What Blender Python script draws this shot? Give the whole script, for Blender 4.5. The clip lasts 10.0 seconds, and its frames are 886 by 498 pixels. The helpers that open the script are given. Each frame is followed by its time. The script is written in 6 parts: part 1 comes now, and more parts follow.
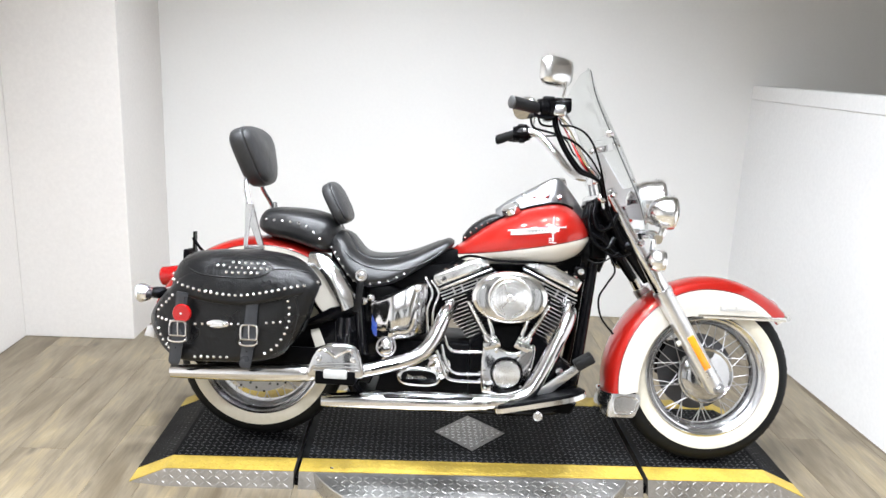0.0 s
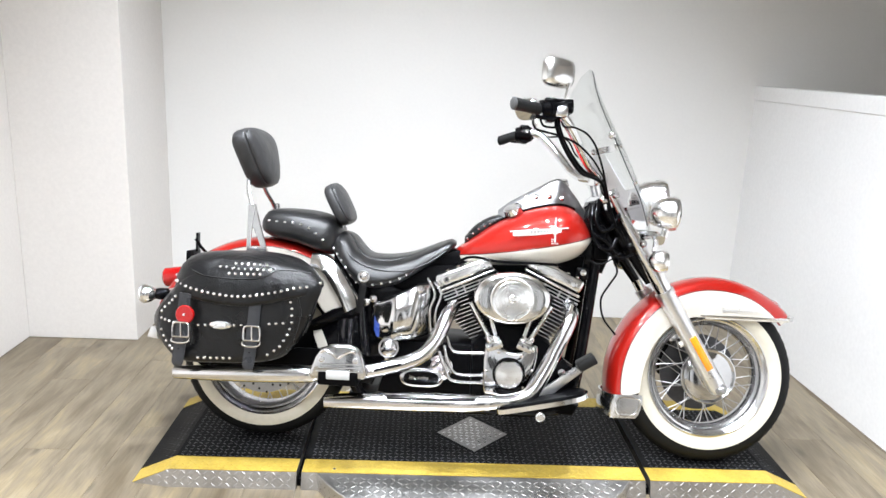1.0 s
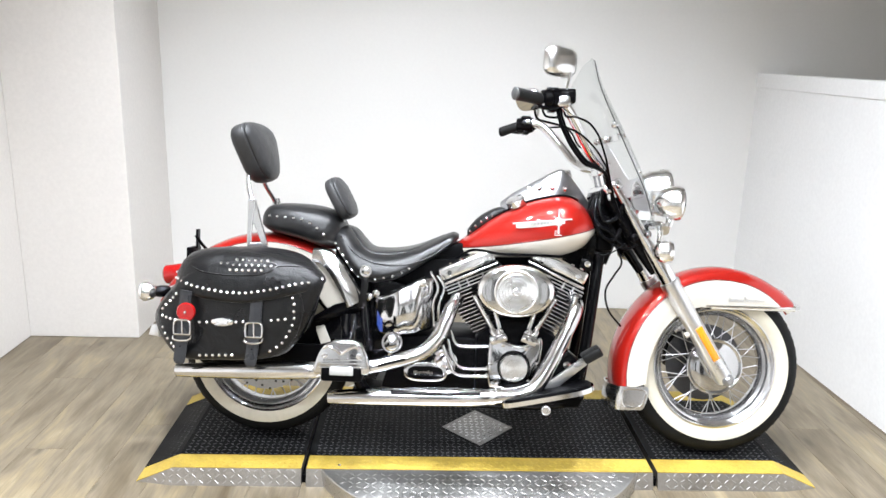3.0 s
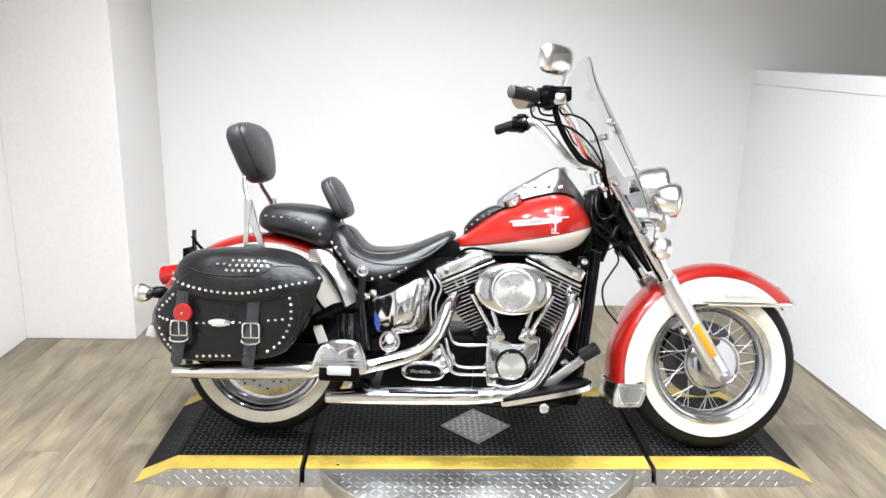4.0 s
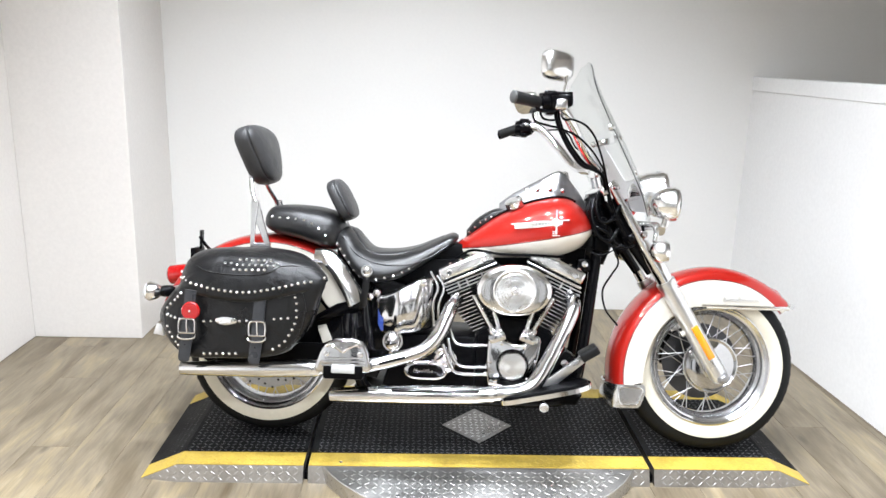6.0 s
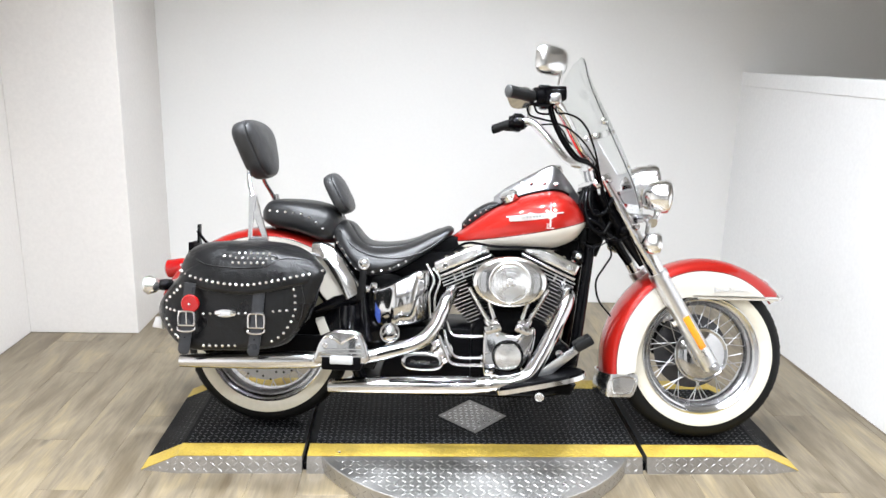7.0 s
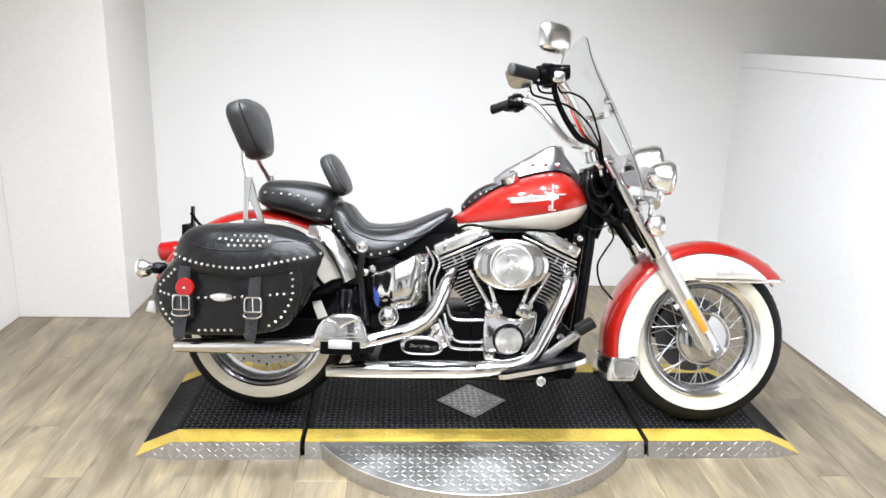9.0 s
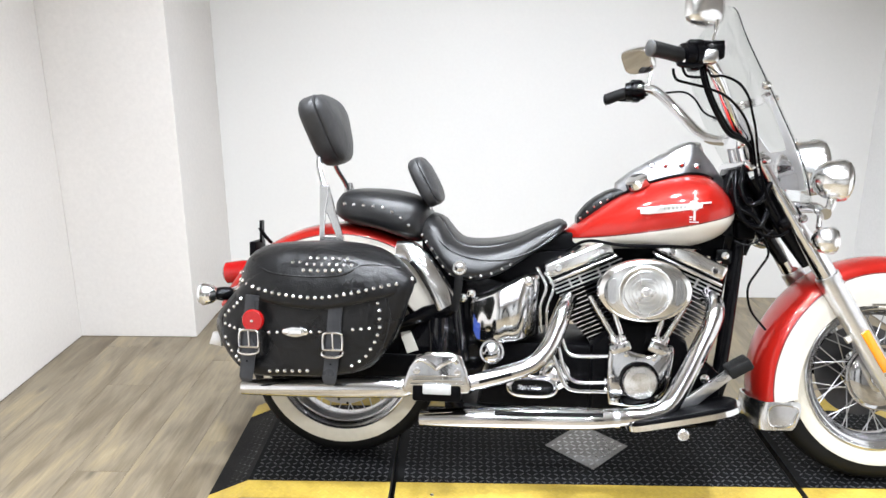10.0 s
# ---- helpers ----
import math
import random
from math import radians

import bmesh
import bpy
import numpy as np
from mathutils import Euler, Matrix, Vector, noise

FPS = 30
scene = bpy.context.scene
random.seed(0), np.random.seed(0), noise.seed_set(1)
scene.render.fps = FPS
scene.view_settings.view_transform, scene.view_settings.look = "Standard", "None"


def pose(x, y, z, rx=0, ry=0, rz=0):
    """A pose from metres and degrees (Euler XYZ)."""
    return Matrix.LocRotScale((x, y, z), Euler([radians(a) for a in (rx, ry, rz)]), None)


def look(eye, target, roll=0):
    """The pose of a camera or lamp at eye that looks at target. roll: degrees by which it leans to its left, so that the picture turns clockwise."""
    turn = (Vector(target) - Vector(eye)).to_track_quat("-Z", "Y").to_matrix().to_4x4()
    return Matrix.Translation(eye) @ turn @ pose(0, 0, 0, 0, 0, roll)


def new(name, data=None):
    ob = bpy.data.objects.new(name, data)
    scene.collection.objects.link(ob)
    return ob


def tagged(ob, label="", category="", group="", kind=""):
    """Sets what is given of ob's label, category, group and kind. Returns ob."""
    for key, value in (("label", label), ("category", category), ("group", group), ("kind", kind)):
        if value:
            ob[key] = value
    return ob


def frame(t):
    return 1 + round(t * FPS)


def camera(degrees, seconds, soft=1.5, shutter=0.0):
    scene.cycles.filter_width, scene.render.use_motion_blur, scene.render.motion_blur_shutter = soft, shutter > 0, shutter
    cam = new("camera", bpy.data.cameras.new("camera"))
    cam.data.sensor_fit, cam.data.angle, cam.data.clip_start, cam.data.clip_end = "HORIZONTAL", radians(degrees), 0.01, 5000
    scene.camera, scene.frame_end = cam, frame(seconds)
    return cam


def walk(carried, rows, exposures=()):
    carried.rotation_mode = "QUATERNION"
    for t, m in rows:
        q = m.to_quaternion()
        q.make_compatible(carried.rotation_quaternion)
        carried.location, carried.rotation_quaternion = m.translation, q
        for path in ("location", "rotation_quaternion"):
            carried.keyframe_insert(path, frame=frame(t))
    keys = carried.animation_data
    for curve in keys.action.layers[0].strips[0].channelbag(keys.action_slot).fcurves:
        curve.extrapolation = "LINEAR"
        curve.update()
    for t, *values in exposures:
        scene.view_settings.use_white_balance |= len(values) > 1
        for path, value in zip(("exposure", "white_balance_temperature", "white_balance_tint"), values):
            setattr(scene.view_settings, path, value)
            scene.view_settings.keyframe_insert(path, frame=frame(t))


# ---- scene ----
cam = camera(60.6, 10.0)
PATH = [
    (0, (-0.037, -0.024, 1.488), (0.038, 1.915, 1.002), 2.6),
    (0.5, (-0.036, -0.026, 1.488), (0.035, 1.912, 1.002), 2.5),
    (1, (-0.036, -0.027, 1.491), (0.032, 1.912, 1.006), 2.5),
    (1.5, (-0.031, -0.025, 1.49), (0.029, 1.914, 1.004), 2.2),
    (2, (-0.036, -0.015, 1.487), (0.026, 1.921, 0.989), 2.0),
    (2.5, (-0.039, -0.006, 1.486), (0.023, 1.929, 0.984), 1.9),
    (4, (-0.043, 0.001, 1.486), (0.033, 1.934, 0.979), 1.3),
    (4.5, (-0.037, -0.01, 1.486), (0.032, 1.925, 0.985), 1.5),
    (5, (-0.044, -0.02, 1.488), (0.025, 1.915, 0.987), 1.7),
    (5.5, (-0.041, -0.032, 1.487), (0.023, 1.905, 0.993), 1.7),
    (7, (-0.065, -0.091, 1.48), (0.028, 1.843, 0.979), 1.6),
    (7.5, (-0.091, -0.103, 1.464), (0.036, 1.828, 0.958), 1.9),
    (8, (-0.08, -0.093, 1.472), (0.054, 1.839, 0.974), 1.6),
    (8.5, (-0.072, -0.076, 1.467), (0.06, 1.849, 0.943), 1.5),
    (9, (-0.103, -0.042, 1.461), (0.021, 1.879, 0.92), 1.8),
    (9.3, (-0.148, 0.015, 1.447), (-0.024, 1.923, 0.862), 0.9),
    (9.5, (-0.164, 0.088, 1.439), (-0.041, 1.985, 0.818), 1.3),
    (9.7, (-0.18, 0.208, 1.427), (-0.103, 2.116, 0.832), 1.5),
    (9.8, (-0.187, 0.286, 1.417), (-0.177, 2.199, 0.833), -0.1),
    (10, (-0.213, 0.422, 1.419), (-0.266, 2.34, 0.856), -0.1),
]
EXPOSURES = [(0, 0.20), (2.5, 0.20), (4.0, 0.23), (5.5, 0.25), (7.0, 0.17), (9.0, 0.18), (10, 0.15)]
walk(cam, [(t, look(eye, target, roll)) for t, eye, target, roll in PATH], EXPOSURES)

# ---------------------------------------------------------------- world and lights
world = bpy.data.worlds.new("world")
scene.world = world
world.use_nodes = True
world.node_tree.nodes["Background"].inputs["Color"].default_value = (0.9, 0.95, 1.0, 1)
world.node_tree.nodes["Background"].inputs["Strength"].default_value = 0.15

CEILING = 2.9
LAMPS = [(x, y) for y in (2.6, 1.6, 0.6, -0.6, -1.9, -3.3) for x in (-0.78, -0.06, 0.66)]
LAMP_WATTS = 20.5
LAMP_R = 0.07
for lx, ly in LAMPS:
    lamp_data = bpy.data.lights.new("downlight_lamp", "AREA")
    lamp_data.shape, lamp_data.size = "DISK", 2 * LAMP_R
    lamp_data.energy, lamp_data.color, lamp_data.spread = LAMP_WATTS, (0.868, 0.922, 1.0), radians(134)
    lamp = new("downlight_lamp", lamp_data)
    lamp.matrix_world = pose(lx, ly, CEILING - 0.022)


# ---------------------------------------------------------------- materials
def material(name, base, rough=0.5, metal=0.0, var=0.12, var_scale=6.0, fine=60.0, bump=0.0, bump_scale=200.0,
             coat=0.0, rough_var=0.08, spec=0.5, wrinkle=0.0):
    """A painted, metal or leather surface with stains at a large scale and grain at a small one."""
    m = bpy.data.materials.new(name)
    m.use_nodes = True
    n, l = m.node_tree.nodes, m.node_tree.links
    b = n["Principled BSDF"]
    tc = n.new("ShaderNodeTexCoord")
    big, small = n.new("ShaderNodeTexNoise"), n.new("ShaderNodeTexNoise")
    big.inputs["Scale"].default_value, big.inputs["Detail"].default_value = var_scale, 4
    small.inputs["Scale"].default_value, small.inputs["Detail"].default_value = fine, 3
    for t in (big, small):
        l.new(tc.outputs["Object"], t.inputs["Vector"])
    add = n.new("ShaderNodeMath")
    add.operation = "ADD"
    l.new(big.outputs["Fac"], add.inputs[0])
    l.new(small.outputs["Fac"], add.inputs[1])
    rng = n.new("ShaderNodeMapRange")
    rng.inputs["From Min"].default_value, rng.inputs["From Max"].default_value = 0.6, 1.4
    rng.inputs["To Min"].default_value, rng.inputs["To Max"].default_value = 1 - var, 1 + var
    l.new(add.outputs[0], rng.inputs["Value"])
    mul = n.new("ShaderNodeVectorMath")
    mul.operation = "SCALE"
    mul.inputs[0].default_value = base
    l.new(rng.outputs[0], mul.inputs["Scale"])
    out = mul.outputs[0]
    l.new(out, b.inputs["Base Color"])
    r3 = n.new("ShaderNodeMapRange")
    r3.inputs["From Min"].default_value, r3.inputs["From Max"].default_value = 0.3, 0.7
    r3.inputs["To Min"].default_value, r3.inputs["To Max"].default_value = max(0.02, rough - rough_var), rough + rough_var
    l.new(big.outputs["Fac"], r3.inputs["Value"])
    l.new(r3.outputs[0], b.inputs["Roughness"])
    b.inputs["Metallic"].default_value = metal
    b.inputs["Coat Weight"].default_value = coat
    b.inputs["Coat Roughness"].default_value = 0.04
    b.inputs["Specular IOR Level"].default_value = spec
    if bump:
        bt = n.new("ShaderNodeTexNoise")
        bt.inputs["Scale"].default_value, bt.inputs["Detail"].default_value = bump_scale, 3
        l.new(tc.outputs["Object"], bt.inputs["Vector"])
        bp = n.new("ShaderNodeBump")
        bp.inputs["Strength"].default_value, bp.inputs["Distance"].default_value = bump, 0.002
        l.new(bt.outputs["Fac"], bp.inputs["Height"])
        l.new(bp.outputs["Normal"], b.inputs["Normal"])
        if wrinkle:
            wt = n.new("ShaderNodeTexNoise")
            wt.inputs["Scale"].default_value, wt.inputs["Detail"].default_value, wt.inputs["Distortion"].default_value = 13.0, 2, 0.8
            l.new(tc.outputs["Object"], wt.inputs["Vector"])
            wb = n.new("ShaderNodeBump")
            wb.inputs["Strength"].default_value, wb.inputs["Distance"].default_value = wrinkle, 0.012
            l.new(wt.outputs["Fac"], wb.inputs["Height"])
            l.new(wb.outputs["Normal"], bp.inputs["Normal"])
    return m


CHROME = material("chrome", (0.84, 0.84, 0.85), 0.075, 1.0, var=0.04, rough_var=0.03, fine=20)
RIM_CHROME = material("rim_chrome", (0.64, 0.64, 0.65), 0.18, 1.0, var=0.05)
PIPE_CHROME = material("pipe_chrome", (0.70, 0.70, 0.71), 0.11, 1.0, var=0.08, rough_var=0.05, fine=24)
EMBLEM = material("bright_emblem", (0.88, 0.88, 0.86), 0.38, 0.55, var=0.08, fine=200)
SATIN_CHROME = material("satin_chrome", (0.72, 0.72, 0.73), 0.22, 1.0, var=0.06)
SATIN_PLATE = material("satin_plate", (0.72, 0.72, 0.73), 0.35, 0.6, var=0.08, fine=100)
SPOKE_STEEL = material("spoke_steel", (0.44, 0.44, 0.45), 0.4, 1.0, var=0.06)
HUB_CHROME = material("hub_chrome", (0.55, 0.55, 0.56), 0.07, 1.0, var=0.05, rough_var=0.03)
ROCKER_CHROME = material("rocker_chrome", (0.92, 0.92, 0.92), 0.20, 1.0, var=0.06, rough_var=0.05, bump=0.12, bump_scale=30)
AIR_CHROME = material("soft_chrome", (0.82, 0.82, 0.82), 0.15, 1.0, var=0.05)
LAMP_CHROME = material("lamp_chrome", (0.88, 0.88, 0.88), 0.17, 1.0, var=0.06)
CAST_CHROME = material("cast_chrome", (0.62, 0.62, 0.63), 0.09, 1.0, var=0.1, rough_var=0.05, bump=0.30, bump_scale=34)
DULL_CHROME = material("dull_chrome", (0.34, 0.34, 0.345), 0.36, 1.0, var=0.1)
DARK_STEEL = material("brake_disc_steel", (0.09, 0.09, 0.095), 0.35, 0.9, var=0.1)
ALLOY = material("polished_alloy", (0.74, 0.74, 0.75), 0.3, 1.0, var=0.06, fine=120)
LEATHER = material("black_leather", (0.004, 0.004, 0.0045), 0.34, var=0.3, var_scale=9, bump=0.35, bump_scale=260, rough_var=0.12, spec=0.34, wrinkle=0.5)
VINYL = material("black_seat_vinyl", (0.006, 0.006, 0.0065), 0.37, var=0.2, bump=0.2, bump_scale=320, rough_var=0.08, spec=0.48, wrinkle=0.3)
BACK_VINYL = material("backrest_vinyl", (0.028, 0.028, 0.029), 0.44, var=0.2, bump=0.25, bump_scale=340, rough_var=0.06, spec=0.45, wrinkle=0.3)
STRAP = material("strap_leather", (0.020, 0.021, 0.024), 0.30, var=0.3, bump=0.3, bump_scale=300)
BLACK_GLOSS = material("black_gloss_paint", (0.002, 0.002, 0.0025), 0.16, coat=0.03, var=0.1, spec=0.12)
BLACK_ENAMEL = material("black_enamel", (0.004, 0.004, 0.005), 0.14, var=0.1, spec=0.45)
BLACK_SATIN = material("black_satin_metal", (0.002, 0.002, 0.0024), 0.36, var=0.2, bump=0.1, spec=0.05)
RUBBER = material("tyre_rubber", (0.005, 0.005, 0.005), 0.6, spec=0.2, var=0.25, bump=0.3, bump_scale=90)
GRIP_RUBBER = material("grip_rubber", (0.007, 0.007, 0.007), 0.5, bump=0.4, bump_scale=400, spec=0.22)
WHITEWALL = material("whitewall_rubber", (0.62, 0.575, 0.475), 0.55, var=0.07, var_scale=4)
CREAM = material("cream_paint", (0.60, 0.56, 0.49), 0.18, coat=1.0, var=0.02)
ORANGE = material("orange_reflector", (0.85, 0.27, 0.01), 0.2, coat=0.6, var=0.08, fine=300)
RED_LENS = material("red_lens", (0.30, 0.004, 0.004), 0.2, coat=0.25, var=0.08)
PINSTRIPE = material("dark_pinstripe", (0.12, 0.02, 0.02), 0.3)
WALL_PAINT = material("white_wall_paint", (0.82, 0.81, 0.79), 0.42, var=0.02, var_scale=1.5, bump=0.05, bump_scale=140, spec=0.4)
BEIGE_PAINT = material("pale_beige_wall_paint", (0.74, 0.71, 0.68), 0.45, var=0.05, var_scale=1.3, bump=0.05, bump_scale=140, spec=0.4)
PARTITION_PAINT = material("partition_paint", (0.79, 0.785, 0.78), 0.40, var=0.05, var_scale=1.6, bump=0.05, bump_scale=140, spec=0.4)
TAUPE_PAINT = material("grey_wall_paint", (0.72, 0.685, 0.65), 0.5, var=0.05, var_scale=1.2)
REFLECTED_DARK = material("reflected_dark_paint", (0.035, 0.035, 0.037), 0.6, var=0.2, var_scale=1.0)
DARK_PAINT = material("grey_room_paint", (0.60, 0.60, 0.59), 0.6, var=0.15, var_scale=1.0)
CEILING_PAINT = material("ceiling_paint", (0.45, 0.45, 0.44), 0.8, var=0.03)
TRAY_BLACK = material("worn_black_plate_paint", (0.007, 0.007, 0.0074), 0.5, spec=0.055, var=0.35, var_scale=5, fine=90, bump=0.25, bump_scale=220)
LUG_BLACK = material("worn_black_lug", (0.060, 0.060, 0.064), 0.46, metal=0.35, var=0.45, var_scale=14, fine=60)
TRAY_YELLOW = material("yellow_safety_paint", (0.46, 0.325, 0.052), 0.5, var=0.2, var_scale=12, fine=90, bump=0.2)
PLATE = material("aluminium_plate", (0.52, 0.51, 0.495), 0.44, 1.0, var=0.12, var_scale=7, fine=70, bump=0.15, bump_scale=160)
# PLATE's aluminium again, with the skirt's shading put into a darker colour.
SKIRT_PLATE = material("shaded_aluminium_plate", (0.33, 0.305, 0.275), 0.42, 1.0, var=0.15, var_scale=9, fine=70, bump=0.15, bump_scale=160)
LUG_BRIGHT = material("polished_lug", (0.40, 0.385, 0.365), 0.55, 1.0, var=0.10)
DIAMOND_BARE = material("bare_scuffed_metal", (0.34, 0.33, 0.32), 0.5, 0.6, var=0.35, var_scale=30, fine=160, bump=0.3)
GAP_BLACK = material("subfloor_brown", (0.22, 0.18, 0.14), 0.7)
GREY_RUBBER = material("grey_rubber_pad", (0.42, 0.42, 0.41), 0.5)
GRIP_END = material("grip_end_rubber", (0.07, 0.07, 0.07), 0.5)
BADGE_GREY = material("badge_grey", (0.55, 0.54, 0.53), 0.4, 0.3)
BLUE_STICKER = material("blue_sticker", (0.03, 0.06, 0.25), 0.3, var=0.3, fine=200)


def turned_metal():
    """Metal turned on a lathe: its highlights fan out from the centre."""
    m = material("turned_metal", (0.82, 0.82, 0.82), 0.26, 1.0, var=0.05, fine=150)
    n = m.node_tree.nodes
    tan = n.new("ShaderNodeTangent")
    tan.direction_type, tan.axis = "RADIAL", "Y"
    b = n["Principled BSDF"]
    b.inputs["Anisotropic"].default_value = 0.85
    m.node_tree.links.new(tan.outputs["Tangent"], b.inputs["Tangent"])
    return m


TURNED = turned_metal()


def red_paint():
    m = material("candy_red_paint", (0.36, 0.011, 0.0065), 0.38, coat=1.0, var=0.03, spec=0.15)
    b = m.node_tree.nodes["Principled BSDF"]
    b.inputs["Metallic"].default_value = 0.30
    b.inputs["Coat Roughness"].default_value = 0.07
    return m


def tank_paint(red):
    """Red above, cream below, with a dark pinstripe along the border that rises towards the front."""
    m = red.copy()
    m.name = "two_tone_tank_paint"
    n, l = m.node_tree.nodes, m.node_tree.links
    b = n["Principled BSDF"]
    tc, sep = n.new("ShaderNodeTexCoord"), n.new("ShaderNodeSeparateXYZ")
    l.new(tc.outputs["Object"], sep.inputs[0])

    def calc(op, a, c):
        k = n.new("ShaderNodeMath")
        k.operation = op
        for i, v in enumerate((a, c)):
            if isinstance(v, (int, float)):
                k.inputs[i].default_value = v
            else:
                l.new(v, k.inputs[i])
        return k.outputs[0]

    dx = calc("SUBTRACT", sep.outputs["X"], 0.70)
    border = calc("ADD", calc("MULTIPLY", dx, 0.13), calc("MULTIPLY", calc("MULTIPLY", dx, dx), 0.13))
    d = calc("SUBTRACT", calc("SUBTRACT", sep.outputs["Z"], 0.732), border)
    is_red = calc("GREATER_THAN", d, 0.0)
    line = calc("LESS_THAN", calc("ABSOLUTE", d, 0.0), 0.0021)
    old = b.inputs["Base Color"].links[0].from_socket
    mix1, mix2 = n.new("ShaderNodeMix"), n.new("ShaderNodeMix")
    for k in (mix1, mix2):
        k.data_type = "RGBA"
    mix1.inputs["A"].default_value = (0.62, 0.58, 0.505, 1)
    l.new(is_red, mix1.inputs["Factor"])
    l.new(old, mix1.inputs["B"])
    l.new(line, mix2.inputs["Factor"])
    l.new(mix1.outputs["Result"], mix2.inputs["A"])
    mix2.inputs["B"].default_value = (0.12, 0.02, 0.02, 1)
    l.new(mix2.outputs["Result"], b.inputs["Base Color"])
    l.new(calc("MULTIPLY", is_red, 0.30), b.inputs["Metallic"])
    return m


for worn, weight in ((LEATHER, 0.0), (VINYL, 0.025)):
    sheen = worn.node_tree.nodes["Principled BSDF"].inputs
    sheen["Sheen Weight"].default_value, sheen["Sheen Roughness"].default_value = weight, 0.35

RED = red_paint()
TANK = tank_paint(RED)


def windshield_material():
    m = bpy.data.materials.new("clear_windshield")
    m.use_nodes = True
    n, l = m.node_tree.nodes, m.node_tree.links
    n.remove(n["Principled BSDF"])
    tr, gl, mix = (n.new("ShaderNode" + k) for k in ("BsdfTransparent", "BsdfGlossy", "MixShader"))
    tr.inputs["Color"].default_value = (0.945, 0.955, 0.95, 1)
    gl.inputs["Roughness"].default_value = 0.03
    edge, power, gain = n.new("ShaderNodeLayerWeight"), n.new("ShaderNodeMath"), n.new("ShaderNodeMath")
    edge.inputs["Blend"].default_value = 0.5
    power.operation, gain.operation = "POWER", "MULTIPLY_ADD"
    power.inputs[1].default_value, gain.inputs[1].default_value, gain.inputs[2].default_value = 4.0, 0.45, 0.03
    l.new(edge.outputs["Facing"], power.inputs[0])
    l.new(power.outputs[0], gain.inputs[0])
    l.new(gain.outputs[0], mix.inputs[0])
    l.new(tr.outputs[0], mix.inputs[1])
    l.new(gl.outputs[0], mix.inputs[2])
    l.new(mix.outputs[0], n["Material Output"].inputs["Surface"])
    return m


SHIELD = windshield_material()


def lens_material():
    m = material("clear_lamp_lens", (0.85, 0.86, 0.88), 0.08, coat=0.6, var=0.05)
    m.node_tree.nodes["Principled BSDF"].inputs["Metallic"].default_value = 0.7
    return m


LENS = lens_material()


def mirror_material():
    return material("mirror_glass", (0.9, 0.9, 0.9), 0.03, 1.0, var=0.01, rough_var=0.01)


MIRROR = mirror_material()


def light_material():
    m = bpy.data.materials.new("lamp_diffuser")
    m.use_nodes = True
    b = m.node_tree.nodes["Principled BSDF"]
    b.inputs["Base Color"].default_value = (0.9, 0.9, 0.9, 1)
    b.inputs["Emission Color"].default_value = (0.9, 0.94, 1.0, 1)
    b.inputs["Emission Strength"].default_value = 40.0
    return m


DIFFUSER = light_material()


